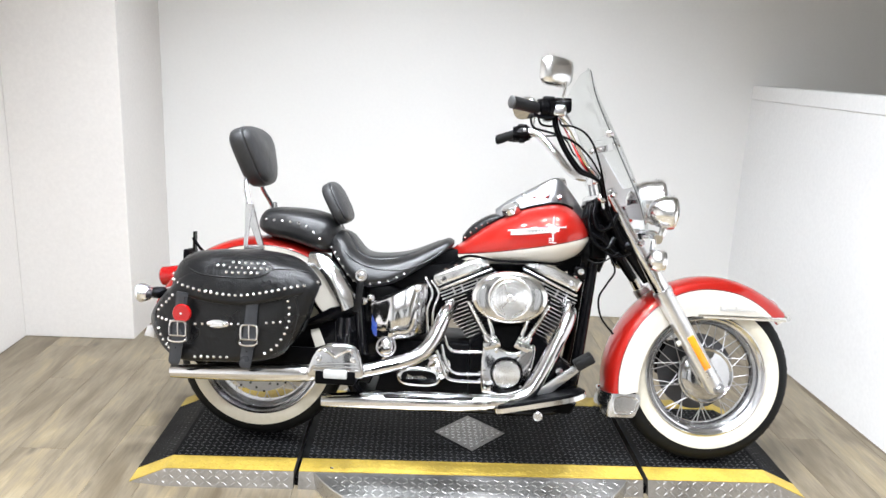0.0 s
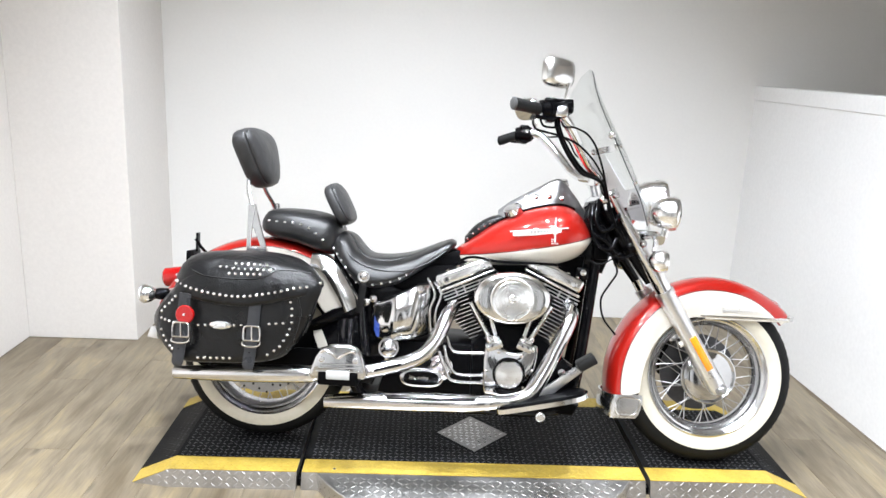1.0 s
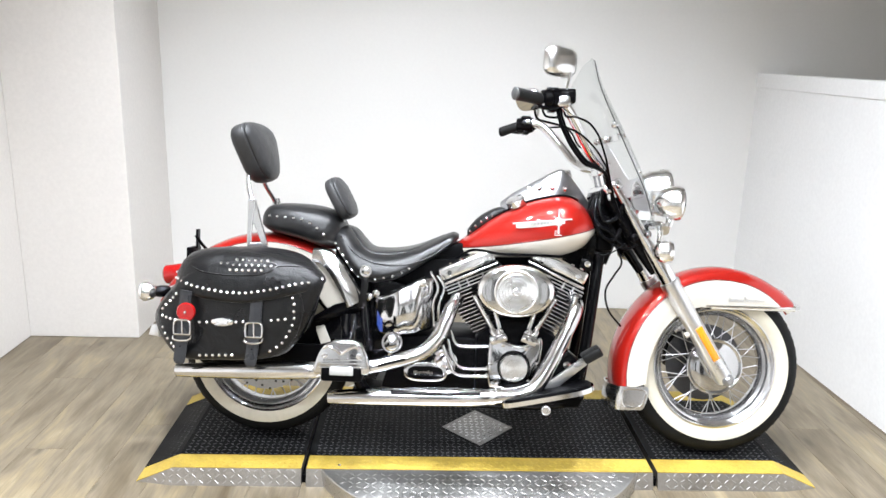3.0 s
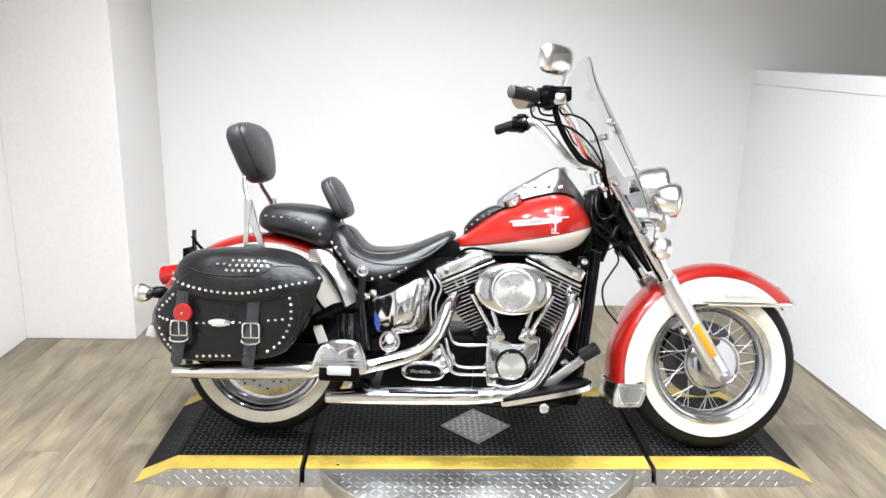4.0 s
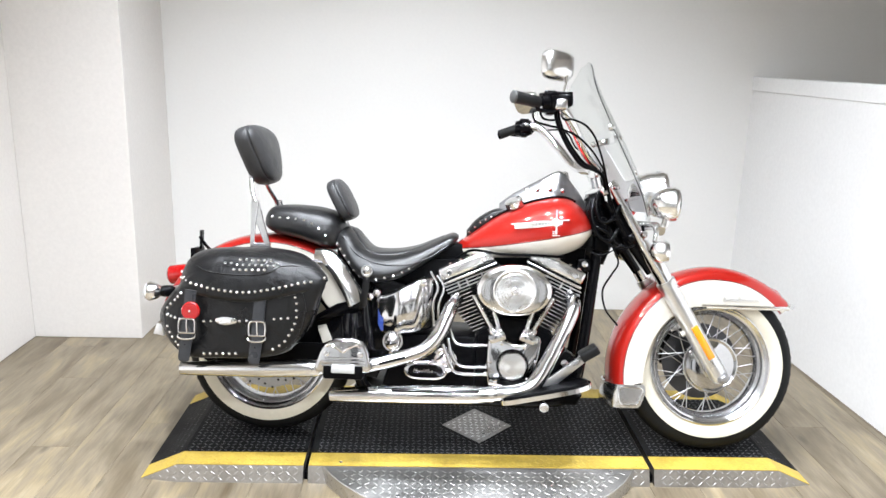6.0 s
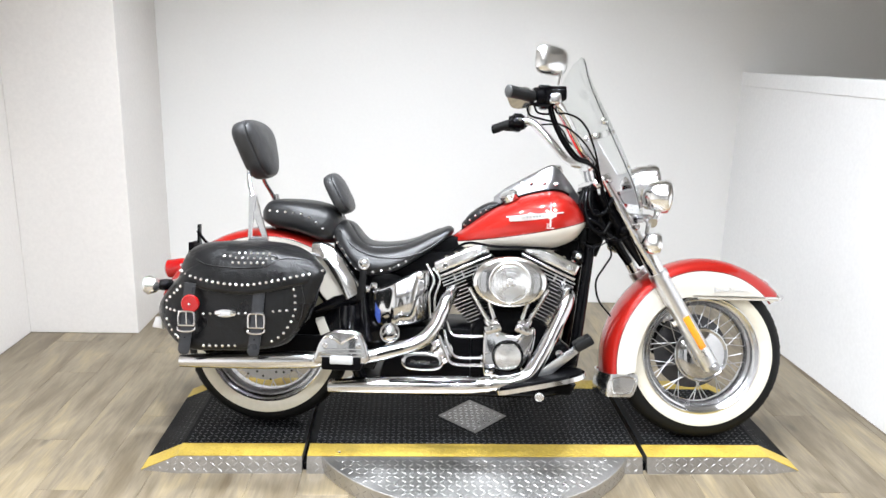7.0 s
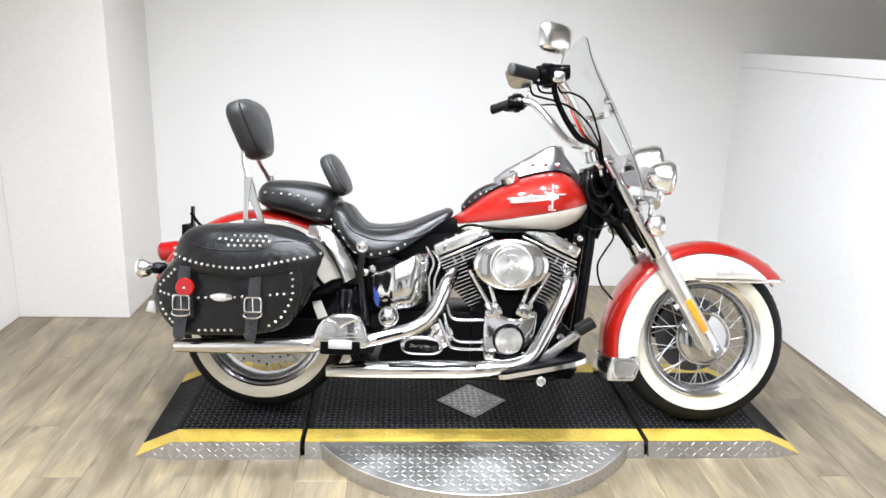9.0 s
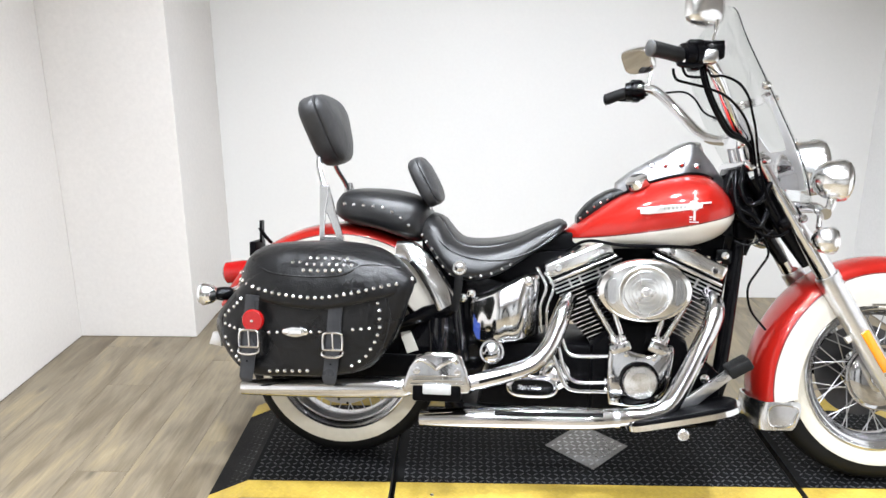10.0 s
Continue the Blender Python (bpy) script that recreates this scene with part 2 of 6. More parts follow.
def plank_material():
    """Grey-brown printed oak: long grain, blotches of grey and straw, knots, a tone for each plank."""
    m = bpy.data.materials.new("weathered_oak_vinyl")
    m.use_nodes = True
    n, l = m.node_tree.nodes, m.node_tree.links
    b = n["Principled BSDF"]
    tc, oi = n.new("ShaderNodeTexCoord"), n.new("ShaderNodeObjectInfo")
    off = n.new("ShaderNodeVectorMath")
    off.operation = "MULTIPLY_ADD"
    off.inputs[1].default_value = (1, 1, 1)
    shift = n.new("ShaderNodeVectorMath")
    shift.operation = "SCALE"
    shift.inputs[0].default_value = (37.0, 91.0, 13.0)
    l.new(oi.outputs["Random"], shift.inputs["Scale"])
    l.new(tc.outputs["Object"], off.inputs[0])
    l.new(shift.outputs[0], off.inputs[2])

    def grain(sx, sy, detail, dist=0.0):
        mp, t = n.new("ShaderNodeMapping"), n.new("ShaderNodeTexNoise")
        mp.inputs["Scale"].default_value = (sx, sy, 1)
        t.inputs["Scale"].default_value, t.inputs["Detail"].default_value, t.inputs["Distortion"].default_value = 1.0, detail, dist
        l.new(off.outputs[0], mp.inputs["Vector"])
        l.new(mp.outputs[0], t.inputs["Vector"])
        return t.outputs["Fac"]

    broad, streak, fine = grain(8, 1.9, 3, 0.9), grain(17, 3.0, 5, 0.9), grain(120, 10, 4)
    ramp = n.new("ShaderNodeValToRGB")
    e = ramp.color_ramp.elements
    e[0].position, e[0].color = 0.29, (0.100, 0.073, 0.042, 1)
    e[1].position, e[1].color = 0.70, (0.315, 0.262, 0.176, 1)
    for pos, tone in ((0.43, (0.163, 0.130, 0.084, 1)), (0.51, (0.202, 0.166, 0.114, 1)), (0.60, (0.255, 0.202, 0.122, 1))):
        e.new(pos).color = tone
    s1, s2 = n.new("ShaderNodeMath"), n.new("ShaderNodeMath")
    s1.operation, s2.operation = "MULTIPLY_ADD", "MULTIPLY_ADD"
    l.new(streak, s1.inputs[0])
    s1.inputs[1].default_value = 0.36
    half = n.new("ShaderNodeMath")
    half.operation = "MULTIPLY"
    half.inputs[1].default_value = 0.64
    l.new(broad, half.inputs[0])
    l.new(half.outputs[0], s1.inputs[2])
    l.new(oi.outputs["Random"], s2.inputs[0])
    s2.inputs[1].default_value = 0.06
    sub = n.new("ShaderNodeMath")
    sub.operation = "SUBTRACT"
    sub.inputs[1].default_value = 0.03
    l.new(s1.outputs[0], sub.inputs[0])
    l.new(sub.outputs[0], s2.inputs[2])
    l.new(s2.outputs[0], ramp.inputs["Fac"])
    fr = n.new("ShaderNodeMapRange")
    fr.inputs["From Min"].default_value, fr.inputs["From Max"].default_value = 0.3, 0.7
    fr.inputs["To Min"].default_value, fr.inputs["To Max"].default_value = 0.84, 1.12
    l.new(fine, fr.inputs["Value"])
    knot = n.new("ShaderNodeTexVoronoi")
    mp = n.new("ShaderNodeMapping")
    mp.inputs["Scale"].default_value = (7, 2.6, 1)
    l.new(off.outputs[0], mp.inputs["Vector"])
    l.new(mp.outputs[0], knot.inputs["Vector"])
    knot.inputs["Scale"].default_value = 1.0
    kr = n.new("ShaderNodeMapRange")
    kr.inputs["From Min"].default_value, kr.inputs["From Max"].default_value = 0.03, 0.13
    kr.inputs["To Min"].default_value, kr.inputs["To Max"].default_value = 0.6, 1.0
    l.new(knot.outputs["Distance"], kr.inputs["Value"])
    mul = n.new("ShaderNodeMath")
    mul.operation = "MULTIPLY"
    l.new(fr.outputs[0], mul.inputs[0])
    l.new(kr.outputs[0], mul.inputs[1])
    sc = n.new("ShaderNodeVectorMath")
    sc.operation = "SCALE"
    l.new(ramp.outputs["Color"], sc.inputs[0])
    l.new(mul.outputs[0], sc.inputs["Scale"])
    l.new(sc.outputs[0], b.inputs["Base Color"])
    b.inputs["Roughness"].default_value = 0.36
    bp = n.new("ShaderNodeBump")
    bp.inputs["Strength"].default_value, bp.inputs["Distance"].default_value = 0.15, 0.001
    l.new(fine, bp.inputs["Height"])
    l.new(bp.outputs["Normal"], b.inputs["Normal"])
    return m


PLANK = plank_material()


# ---------------------------------------------------------------- mesh helpers
def finish(bm, name, mat, smooth=40):
    bmesh.ops.recalc_face_normals(bm, faces=bm.faces)
    me = bpy.data.meshes.new(name)
    bm.to_mesh(me)
    bm.free()
    me.materials.append(mat)
    if smooth:
        for p in me.polygons:
            p.use_smooth = True
        me.set_sharp_from_angle(angle=radians(smooth))
    return me


def part(name, bm, mat, parent=None, label="", m=None, smooth=40):
    ob = new(name, finish(bm, name, mat, smooth))
    if parent is not None:
        ob.parent = parent
    if m is not None:
        ob.matrix_basis = m
    if label:
        ob["label"] = label
    return ob


def share(ob, parent, m):
    """Another piece on the same mesh."""
    o = new(ob.name.split(".")[0], ob.data)
    o.parent = parent
    o.matrix_basis = m
    return o


def box(x0, x1, y0, y1, z0, z1, bevel=0.0, segments=2, bm=None, m=None):
    own = bmesh.new()
    bmesh.ops.create_cube(own, size=1.0)
    bmesh.ops.scale(own, vec=(x1 - x0, y1 - y0, z1 - z0), verts=own.verts)
    bmesh.ops.translate(own, vec=((x0 + x1) / 2, (y0 + y1) / 2, (z0 + z1) / 2), verts=own.verts)
    if bevel:
        bmesh.ops.bevel(own, geom=own.edges[:], offset=bevel, segments=segments, affect="EDGES", profile=0.5)
    if m is not None:
        bmesh.ops.transform(own, matrix=m, verts=own.verts)
    return merge(bm, own)


def merge(bm, own):
    if bm is None:
        return own
    me = bpy.data.meshes.new("tmp")
    own.to_mesh(me)
    own.free()
    bm.from_mesh(me)
    bpy.data.meshes.remove(me)
    return bm


def rings(bm, loops, caps=True, closed=False):
    """Skin between rings of equal count."""
    vs = [[bm.verts.new(p) for p in ring] for ring in loops]
    count = len(vs)
    for i in range(count if closed else count - 1):
        a, b = vs[i], vs[(i + 1) % count]
        k = len(a)
        for j in range(k):
            bm.faces.new((a[j], a[(j + 1) % k], b[(j + 1) % k], b[j]))
    if caps and not closed:
        bm.faces.new(vs[0])
        bm.faces.new(vs[-1])
    return bm


def loft(loops, caps=True, bm=None):
    return rings(bm or bmesh.new(), loops, caps)


def smooth_path(points, steps=6):
    """Catmull-Rom through the points."""
    ps = [Vector(p) for p in points]
    if len(ps) < 3:
        return ps
    ext = [ps[0] * 2 - ps[1]] + ps + [ps[-1] * 2 - ps[-2]]
    out = []
    for i in range(1, len(ext) - 2):
        a, b, c, d = ext[i - 1:i + 3]
        for k in range(steps):
            t = k / steps
            out.append(0.5 * ((2 * b) + (c - a) * t + (2 * a - 5 * b + 4 * c - d) * t * t + (3 * b - a - 3 * c + d) * t ** 3))
    return out + [ps[-1]]


def tube(points, radius, segments=12, steps=6, bm=None, flat=1.0, up=(0, 1, 0)):
    """A pipe along a path; radius may be a list, one for each given point. flat scales it along 'up'."""
    path = smooth_path(points, steps)
    count = len(path)
    if isinstance(radius, (list, tuple)):
        xs = np.linspace(0, len(points) - 1, count)
        rad = np.interp(xs, range(len(points)), radius)
    else:
        rad = [radius] * count
    loops = []
    side = None
    for i, p in enumerate(path):
        d = (path[min(i + 1, count - 1)] - path[max(i - 1, 0)]).normalized()
        if side is None:
            ref = Vector(up)
            if abs(ref.dot(d)) > 0.95:
                ref = Vector((0.3, 0.2, 1))
            side = (ref - d * ref.dot(d)).normalized()
        else:
            side = (side - d * side.dot(d)).normalized()
        other = d.cross(side)
        loops.append([p + side * (math.cos(a) * rad[i] * flat) + other * (math.sin(a) * rad[i])
                      for a in (2 * math.pi * k / segments for k in range(segments))])
    return loft(loops, True, bm)


def lathe(profile, centre, axis, segments=32, bm=None, closed=False):
    """Turn (along, radius) points about an axis through centre."""
    axis = Vector(axis).normalized()
    ref = Vector((0, 0, 1)) if abs(axis.z) < 0.9 else Vector((1, 0, 0))
    u = (ref - axis * ref.dot(axis)).normalized()
    v = axis.cross(u)
    c = Vector(centre)
    loops = [[c + axis * a + (u * math.cos(t) + v * math.sin(t)) * max(r, 1e-4)
              for t in (2 * math.pi * k / segments for k in range(segments))] for a, r in profile]
    bm = bm or bmesh.new()
    return rings(bm, loops, not closed, closed)


def prism(outline, y0, y1, bevel=0.0, segments=2, bm=None):
    """An (x, z) outline with thickness in y."""
    own = bmesh.new()
    loft([[(x, y0, z) for x, z in outline], [(x, y1, z) for x, z in outline]], True, own)
    if bevel:
        bmesh.ops.recalc_face_normals(own, faces=own.faces)
        caps = [e for e in own.edges if abs(e.verts[0].co.y - e.verts[1].co.y) < 1e-6]
        bmesh.ops.bevel(own, geom=caps, offset=bevel, segments=segments, affect="EDGES", profile=0.5)
    return merge(bm, own)


def round_outline(points, per=6):
    """A closed smooth (x, z) outline through a few points."""
    ps = [Vector((x, 0, z)) for x, z in points]
    k = len(ps)
    out = []
    for i in range(k):
        a, b, c, d = ps[i - 1], ps[i], ps[(i + 1) % k], ps[(i + 2) % k]
        for s in range(per):
            t = s / per
            q = 0.5 * ((2 * b) + (c - a) * t + (2 * a - 5 * b + 4 * c - d) * t * t + (3 * b - a - 3 * c + d) * t ** 3)
            out.append((q.x, q.z))
    return out


def oval(x, half, z0, z1, power=2.4, count=28, belly=0.0):
    """A rounded cross-section at x: half-width half, from z0 to z1; belly shifts the widest height."""
    out = []
    zc, hz = (z0 + z1) / 2, (z1 - z0) / 2
    for k in range(count):
        a = 2 * math.pi * k / count
        c, s = math.cos(a), math.sin(a)
        y = half * math.copysign(abs(c) ** (2 / power), c)
        z = hz * math.copysign(abs(s) ** (2 / power), s)
        y *= 1 - belly * (z / max(hz, 1e-6))
        out.append((x, y, zc + z))
    return out


def table(x, pairs):
    return float(np.interp(x, [p[0] for p in pairs], [p[1] for p in pairs]))


def curve_table(x, pairs):
    """Smooth interpolation through pairs."""
    pts = smooth_path([(p[0], 0, p[1]) for p in pairs], 12)
    return float(np.interp(x, [p.x for p in pts], [p.z for p in pts]))


def hull(xs, half, low, high, power=2.4, belly=0.0, count=28):
    return loft([oval(x, curve_table(x, half), curve_table(x, low), curve_table(x, high), power, count, belly) for x in xs])


def stud(bm, x, y, z, r=0.006, normal=(0, -1, 0)):
    lathe([(-0.002, r), (r * 0.35, r * 0.9), (r * 0.7, r * 0.55), (r * 0.85, 0.0005)], (x, y, z), normal, 10, bm)


# ---------------------------------------------------------------- room
X_LEFT, X_RIGHT, Y_BACK, Y_FRONT, X_FAR = -2.035, 1.91, 4.35, -4.5, 3.4
Y_PILLAR, X_PILLAR = 3.74, -1.479
CAP_Z = 1.418


def wall(name, label, *dims, mat=WALL_PAINT, bevel=0.003, m=None):
    return tagged(part(name, box(*dims, bevel, m=m), mat, smooth=0), label, "wall", kind="structure")


# the half wall stands slightly askew to the back wall
SKEW = Matrix.Translation((X_RIGHT, 3.0, 0)) @ pose(0, 0, 0, 0, 0, 1.9) @ Matrix.Translation((-X_RIGHT, -3.0, 0))


wall("wall_back", "smooth white painted back wall of the photo bay", X_LEFT - 0.15, X_FAR, Y_BACK, Y_BACK + 0.15, 0, CEILING)
wall("wall_left", "pale beige painted side wall of the photo bay", X_LEFT - 0.15, X_LEFT, -0.4, Y_BACK, 0, CEILING, mat=BEIGE_PAINT)
wall("wall_side", "pale painted side wall of the room behind the viewer", X_LEFT - 0.15, X_LEFT - 0.004, Y_FRONT, -0.4, 0, CEILING, mat=DARK_PAINT)
# Unseen; added to give the chrome pale and dark bands to reflect.
wall("wall_front", "unseen dark wall behind the viewer, toned for the chrome's reflections", X_LEFT - 0.15, X_FAR, Y_FRONT - 0.15, Y_FRONT, 0, CEILING, mat=REFLECTED_DARK)
for px0, px1 in ((X_LEFT, -1.05), (-0.35, 1.35), (2.05, X_FAR)):
    wall("reflection_pier", "unseen pale pier added behind the viewer for the chrome to reflect", px0, px1, Y_FRONT, Y_FRONT + 0.2, 0, CEILING, mat=DARK_PAINT)
wall("reflection_header", "unseen pale header added behind the viewer for the chrome to reflect", X_LEFT, X_FAR, Y_FRONT + 0.004, Y_FRONT + 0.196, 2.15, CEILING - 0.004, mat=DARK_PAINT)
wall("wall_far", "grey painted wall beyond the half wall", X_FAR, X_FAR + 0.15, Y_FRONT, Y_BACK, 0, CEILING, mat=TAUPE_PAINT)
wall("pillar", "pale beige boxed-in wall pillar in the corner", X_LEFT, X_PILLAR, Y_PILLAR, Y_BACK, 0, CEILING, mat=BEIGE_PAINT, bevel=0.004)
wall("half_wall", "white painted half-height partition wall", X_RIGHT, X_RIGHT + 0.14, 0.4, Y_BACK + 0.05, 0, CAP_Z - 0.078, mat=PARTITION_PAINT, bevel=0.0005, m=SKEW)
wall("trim", "white boxed cap along the top of the half wall", X_RIGHT - 0.005, X_RIGHT + 0.15, 0.38, Y_BACK + 0.05, CAP_Z - 0.078, CAP_Z, mat=PARTITION_PAINT, bevel=0.004, m=SKEW)
wall("trim_joint", "dark joint line between floor and half wall", X_RIGHT - 0.004, X_RIGHT - 0.0005, 0.4, Y_BACK, 0.0005, 0.005, mat=GAP_BLACK, bevel=0, m=SKEW)
ceiling = tagged(part("ceiling", box(X_LEFT - 0.15, X_FAR + 0.15, Y_FRONT - 0.15, Y_BACK + 0.15, CEILING, CEILING + 0.12), CEILING_PAINT, smooth=0),
                 "plain grey painted ceiling with round downlights", "ceiling", kind="structure")


def ceiling_light(x, y):
    root = tagged(new("ceiling_light"), "round white recessed downlight in the ceiling", "lamp", "ceiling downlights")
    root.location = (x, y, CEILING)
    part("trim_ring", lathe([(-0.016, LAMP_R + 0.004), (-0.018, LAMP_R + 0.02), (-0.002, LAMP_R + 0.026), (-0.002, LAMP_R + 0.004)], (0, 0, 0), (0, 0, 1), 28, closed=True), CEILING_PAINT, root)
    part("diffuser", lathe([(-0.004, LAMP_R + 0.002), (-0.012, LAMP_R), (-0.013, 0.0005)], (0, 0, 0), (0, 0, 1), 28), DIFFUSER, root)
    return root


for lx, ly in LAMPS:
    ceiling_light(lx, ly)

floor = tagged(part("floor", box(X_LEFT - 0.1, X_FAR, Y_FRONT - 0.1, Y_BACK + 0.1, -0.12, -0.004), GAP_BLACK, smooth=0),
               "weathered grey-brown oak plank flooring", "floor", kind="structure")

# ---------------------------------------------------------------- lift platform
T_Z, T_Y0, T_Y1 = 0.058, 2.388, 3.06
T_X0, T_X1, C_X0, C_X1 = -1.01, 1.41, -0.88, 1.285
GAP_L, GAP_R, GAP = -0.425, 0.82, 0.0085
YELLOW, SPLAY = 0.088, 0.42
DIA = (0.207, 2.705, 0.139, 0.145)
platform = tagged(new("motorcycle_platform"), "low black diamond-plate lift platform with yellow edges on the floor", "platform")
platform.location = (0.2, 2.7, 0)
PLAT_M = Matrix.Translation((-0.2, -2.7, 0))


def top_z(x):
    if x < C_X0:
        return T_Z * (x - T_X0) / (C_X0 - T_X0)
    if x > C_X1:
        return T_Z * (T_X1 - x) / (T_X1 - C_X1)
    return T_Z


def skirt_y(x):
    """The front skirt splays out towards the floor."""
    return T_Y0 + 0.002 - SPLAY * max(top_z(x), 0.002)


def slab(x0, x1):
    """One section of the platform: the plate folded down at an end, with a skirt."""
    xs = sorted({x0, x1, *[c for c in (C_X0, C_X1) if x0 < c < x1]})
    bm = bmesh.new()
    loft([[(x, skirt_y(x), 0.0), (x, T_Y0 + 0.002, max(top_z(x), 0.002)), (x, T_Y1 - 0.002, max(top_z(x), 0.002)), (x, T_Y1 - 0.002, 0.0)] for x in xs], True, bm)
    return bm


def sheet(x0, x1, y0, y1, lift):
    xs = sorted({x0, x1, *[c for c in (C_X0, C_X1) if x0 < c < x1]})
    bm = bmesh.new()
    a = [(x, max(top_z(x), 0.002) - 0.001) for x in xs]
    b = [(x, max(top_z(x), 0.002) + lift) for x in xs]
    loft([[(x, y0, z) for x, z in a + b[::-1]], [(x, y1, z) for x, z in a + b[::-1]]], True, bm)
    return bm


def lug(bm, p, along, normal, length=0.0118, width=0.0024, height=0.0012):
    """A raised almond of tread plate."""
    n = Vector(normal).normalized()
    a = (Vector(along) - n * Vector(along).dot(n)).normalized()
    s = n.cross(a)
    p = Vector(p)
    q = [p - a * length, p - a * length * 0.45 + s * width, p + a * length * 0.45 + s * width, p + a * length,
         p + a * length * 0.45 - s * width, p - a * length * 0.45 - s * width]
    r = [p - a * length * 0.6 + n * height, p + a * length * 0.6 + n * height]
    v = [bm.verts.new(k) for k in q + r]
    for f in ((0, 1, 6), (1, 2, 7, 6), (2, 3, 7), (3, 4, 7), (4, 5, 6, 7), (5, 0, 6)):
        bm.faces.new([v[i] for i in f])


def inside_diamond(x, y, grow=0.0):
    return abs(x - DIA[0]) / (DIA[2] + grow) + abs(y - DIA[1]) / (DIA[3] + grow) < 1


SECTIONS = ((T_X0, GAP_L - GAP), (GAP_L + GAP, GAP_R - GAP), (GAP_R + GAP, T_X1))
black_lugs, yellow_lugs, skirt_lugs = bmesh.new(), bmesh.new(), bmesh.new()
STEP, COARSE = 0.0215, 0.0265
for x0, x1 in SECTIONS:
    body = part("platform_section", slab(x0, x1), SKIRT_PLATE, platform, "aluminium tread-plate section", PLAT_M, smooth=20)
    part("black_top", sheet(x0, x1, T_Y0 + YELLOW + 0.001, T_Y1 - YELLOW - 0.001, 0.0012), TRAY_BLACK, body, "worn black painted tread plate", smooth=20)
    for y0, y1 in ((T_Y0, T_Y0 + YELLOW), (T_Y1 - YELLOW, T_Y1)):
        part("edge_stripe", sheet(x0 + 0.001, x1 - 0.001, y0, y1, 0.0014), TRAY_YELLOW, body, "scuffed yellow safety stripe", smooth=20)
# Added black strips that stand for the shade down in the gaps.
for gx in (GAP_L, GAP_R):
    part("gap_shade", box(gx - GAP + 0.0005, gx + GAP - 0.0005, T_Y0 + 0.004, T_Y1 - 0.004, 0.0, 0.030, 0.002, 1), BLACK_SATIN, platform, "black strip added for the shade in the gap between two sections", PLAT_M)
i = 0
x = T_X0 + 0.02
while x < T_X1 - 0.015:
    j = 0
    y = T_Y0 + 0.012
    while y < T_Y1 - 0.01:
        if (abs(x - GAP_L) > 0.024 and abs(x - GAP_R) > 0.024 and not inside_diamond(x, y, 0.012)
                and abs(x - C_X0) > 0.012 and abs(x - C_X1) > 0.012):
            slope = (top_z(x + 0.002) - top_z(x - 0.002)) / 0.004
            d = (0.75, 0.66, 0) if (i + j) % 2 else (0.75, -0.66, 0)
            edge = y < T_Y0 + YELLOW or y > T_Y1 - YELLOW
            lug(yellow_lugs if edge else black_lugs, (x, y, top_z(x) + 0.0013), (d[0], d[1], d[0] * slope), (-slope, 0, 1), 0.0098, 0.0028)
        y += STEP
        j += 1
    x += STEP
    i += 1
for i in range(int((T_X1 - T_X0) / COARSE)):
    x = T_X0 + 0.02 + i * COARSE
    for k in range(3):
        z = 0.011 + 0.019 * k
        if z < top_z(x) - 0.006 and abs(x - GAP_L) > 0.022 and abs(x - GAP_R) > 0.022:
            lug(skirt_lugs, (x, T_Y0 + 0.002 - SPLAY * (top_z(x) - z), z), (0.75, 0, 0.66 if (i + k) % 2 else -0.66), (0, -1, SPLAY), 0.0110, 0.0019, 0.0009)
for nm, bm, mt in (("tread_relief", black_lugs, LUG_BLACK), ("stripe_relief", yellow_lugs, TRAY_YELLOW), ("skirt_relief", skirt_lugs, LUG_BRIGHT)):
    part(nm, bm, mt, platform, m=PLAT_M, smooth=0)["kind"] = "stuff"
dbm = bmesh.new()
loft([[(DIA[0] - DIA[2], DIA[1], z), (DIA[0], DIA[1] - DIA[3], z), (DIA[0] + DIA[2], DIA[1], z), (DIA[0], DIA[1] + DIA[3], z)]
      for z in (T_Z + 0.0005, T_Z + 0.0024)], True, dbm)
diamond = part("bare_diamond", dbm, DIAMOND_BARE, platform, "scuffed bare metal diamond patch", PLAT_M, smooth=0)
dl = bmesh.new()
for i in range(-6, 7):
    for j in range(-6, 7):
        x, y = DIA[0] + i * 0.0225, DIA[1] + j * 0.0225
        if inside_diamond(x, y, -0.014):
            lug(dl, (x, y, T_Z + 0.0024), (0.75, 0.66 if (i + j) % 2 else -0.66, 0), (0, 0, 1), 0.010, 0.0035, 0.001)
part("diamond_relief", dl, ALLOY, diamond, smooth=0)["kind"] = "stuff"

D_X, D_Y, D_R = 0.195, 2.70, 0.642
turntable = tagged(new("turntable"), "round aluminium tread-plate turntable disc under the platform", "turntable")
turntable.location = (D_X, D_Y, 0)


def disc_half(sign, edge):
    """The part of the disc that sticks out beyond the platform's long edge."""
    half = math.acos(edge / D_R)
    pts = [(D_R * math.sin(-half + 2 * half * k / 48), sign * D_R * math.cos(-half + 2 * half * k / 48)) for k in range(49)]
    bm = bmesh.new()
    loft([[(px, py, 0.0) for px, py in pts], [(px, py, T_Z - 0.003) for px, py in pts],
          [(px * 0.996, py if abs(abs(py) - edge) < 1e-4 else py * 0.996, T_Z) for px, py in pts]], True, bm)
    return bm


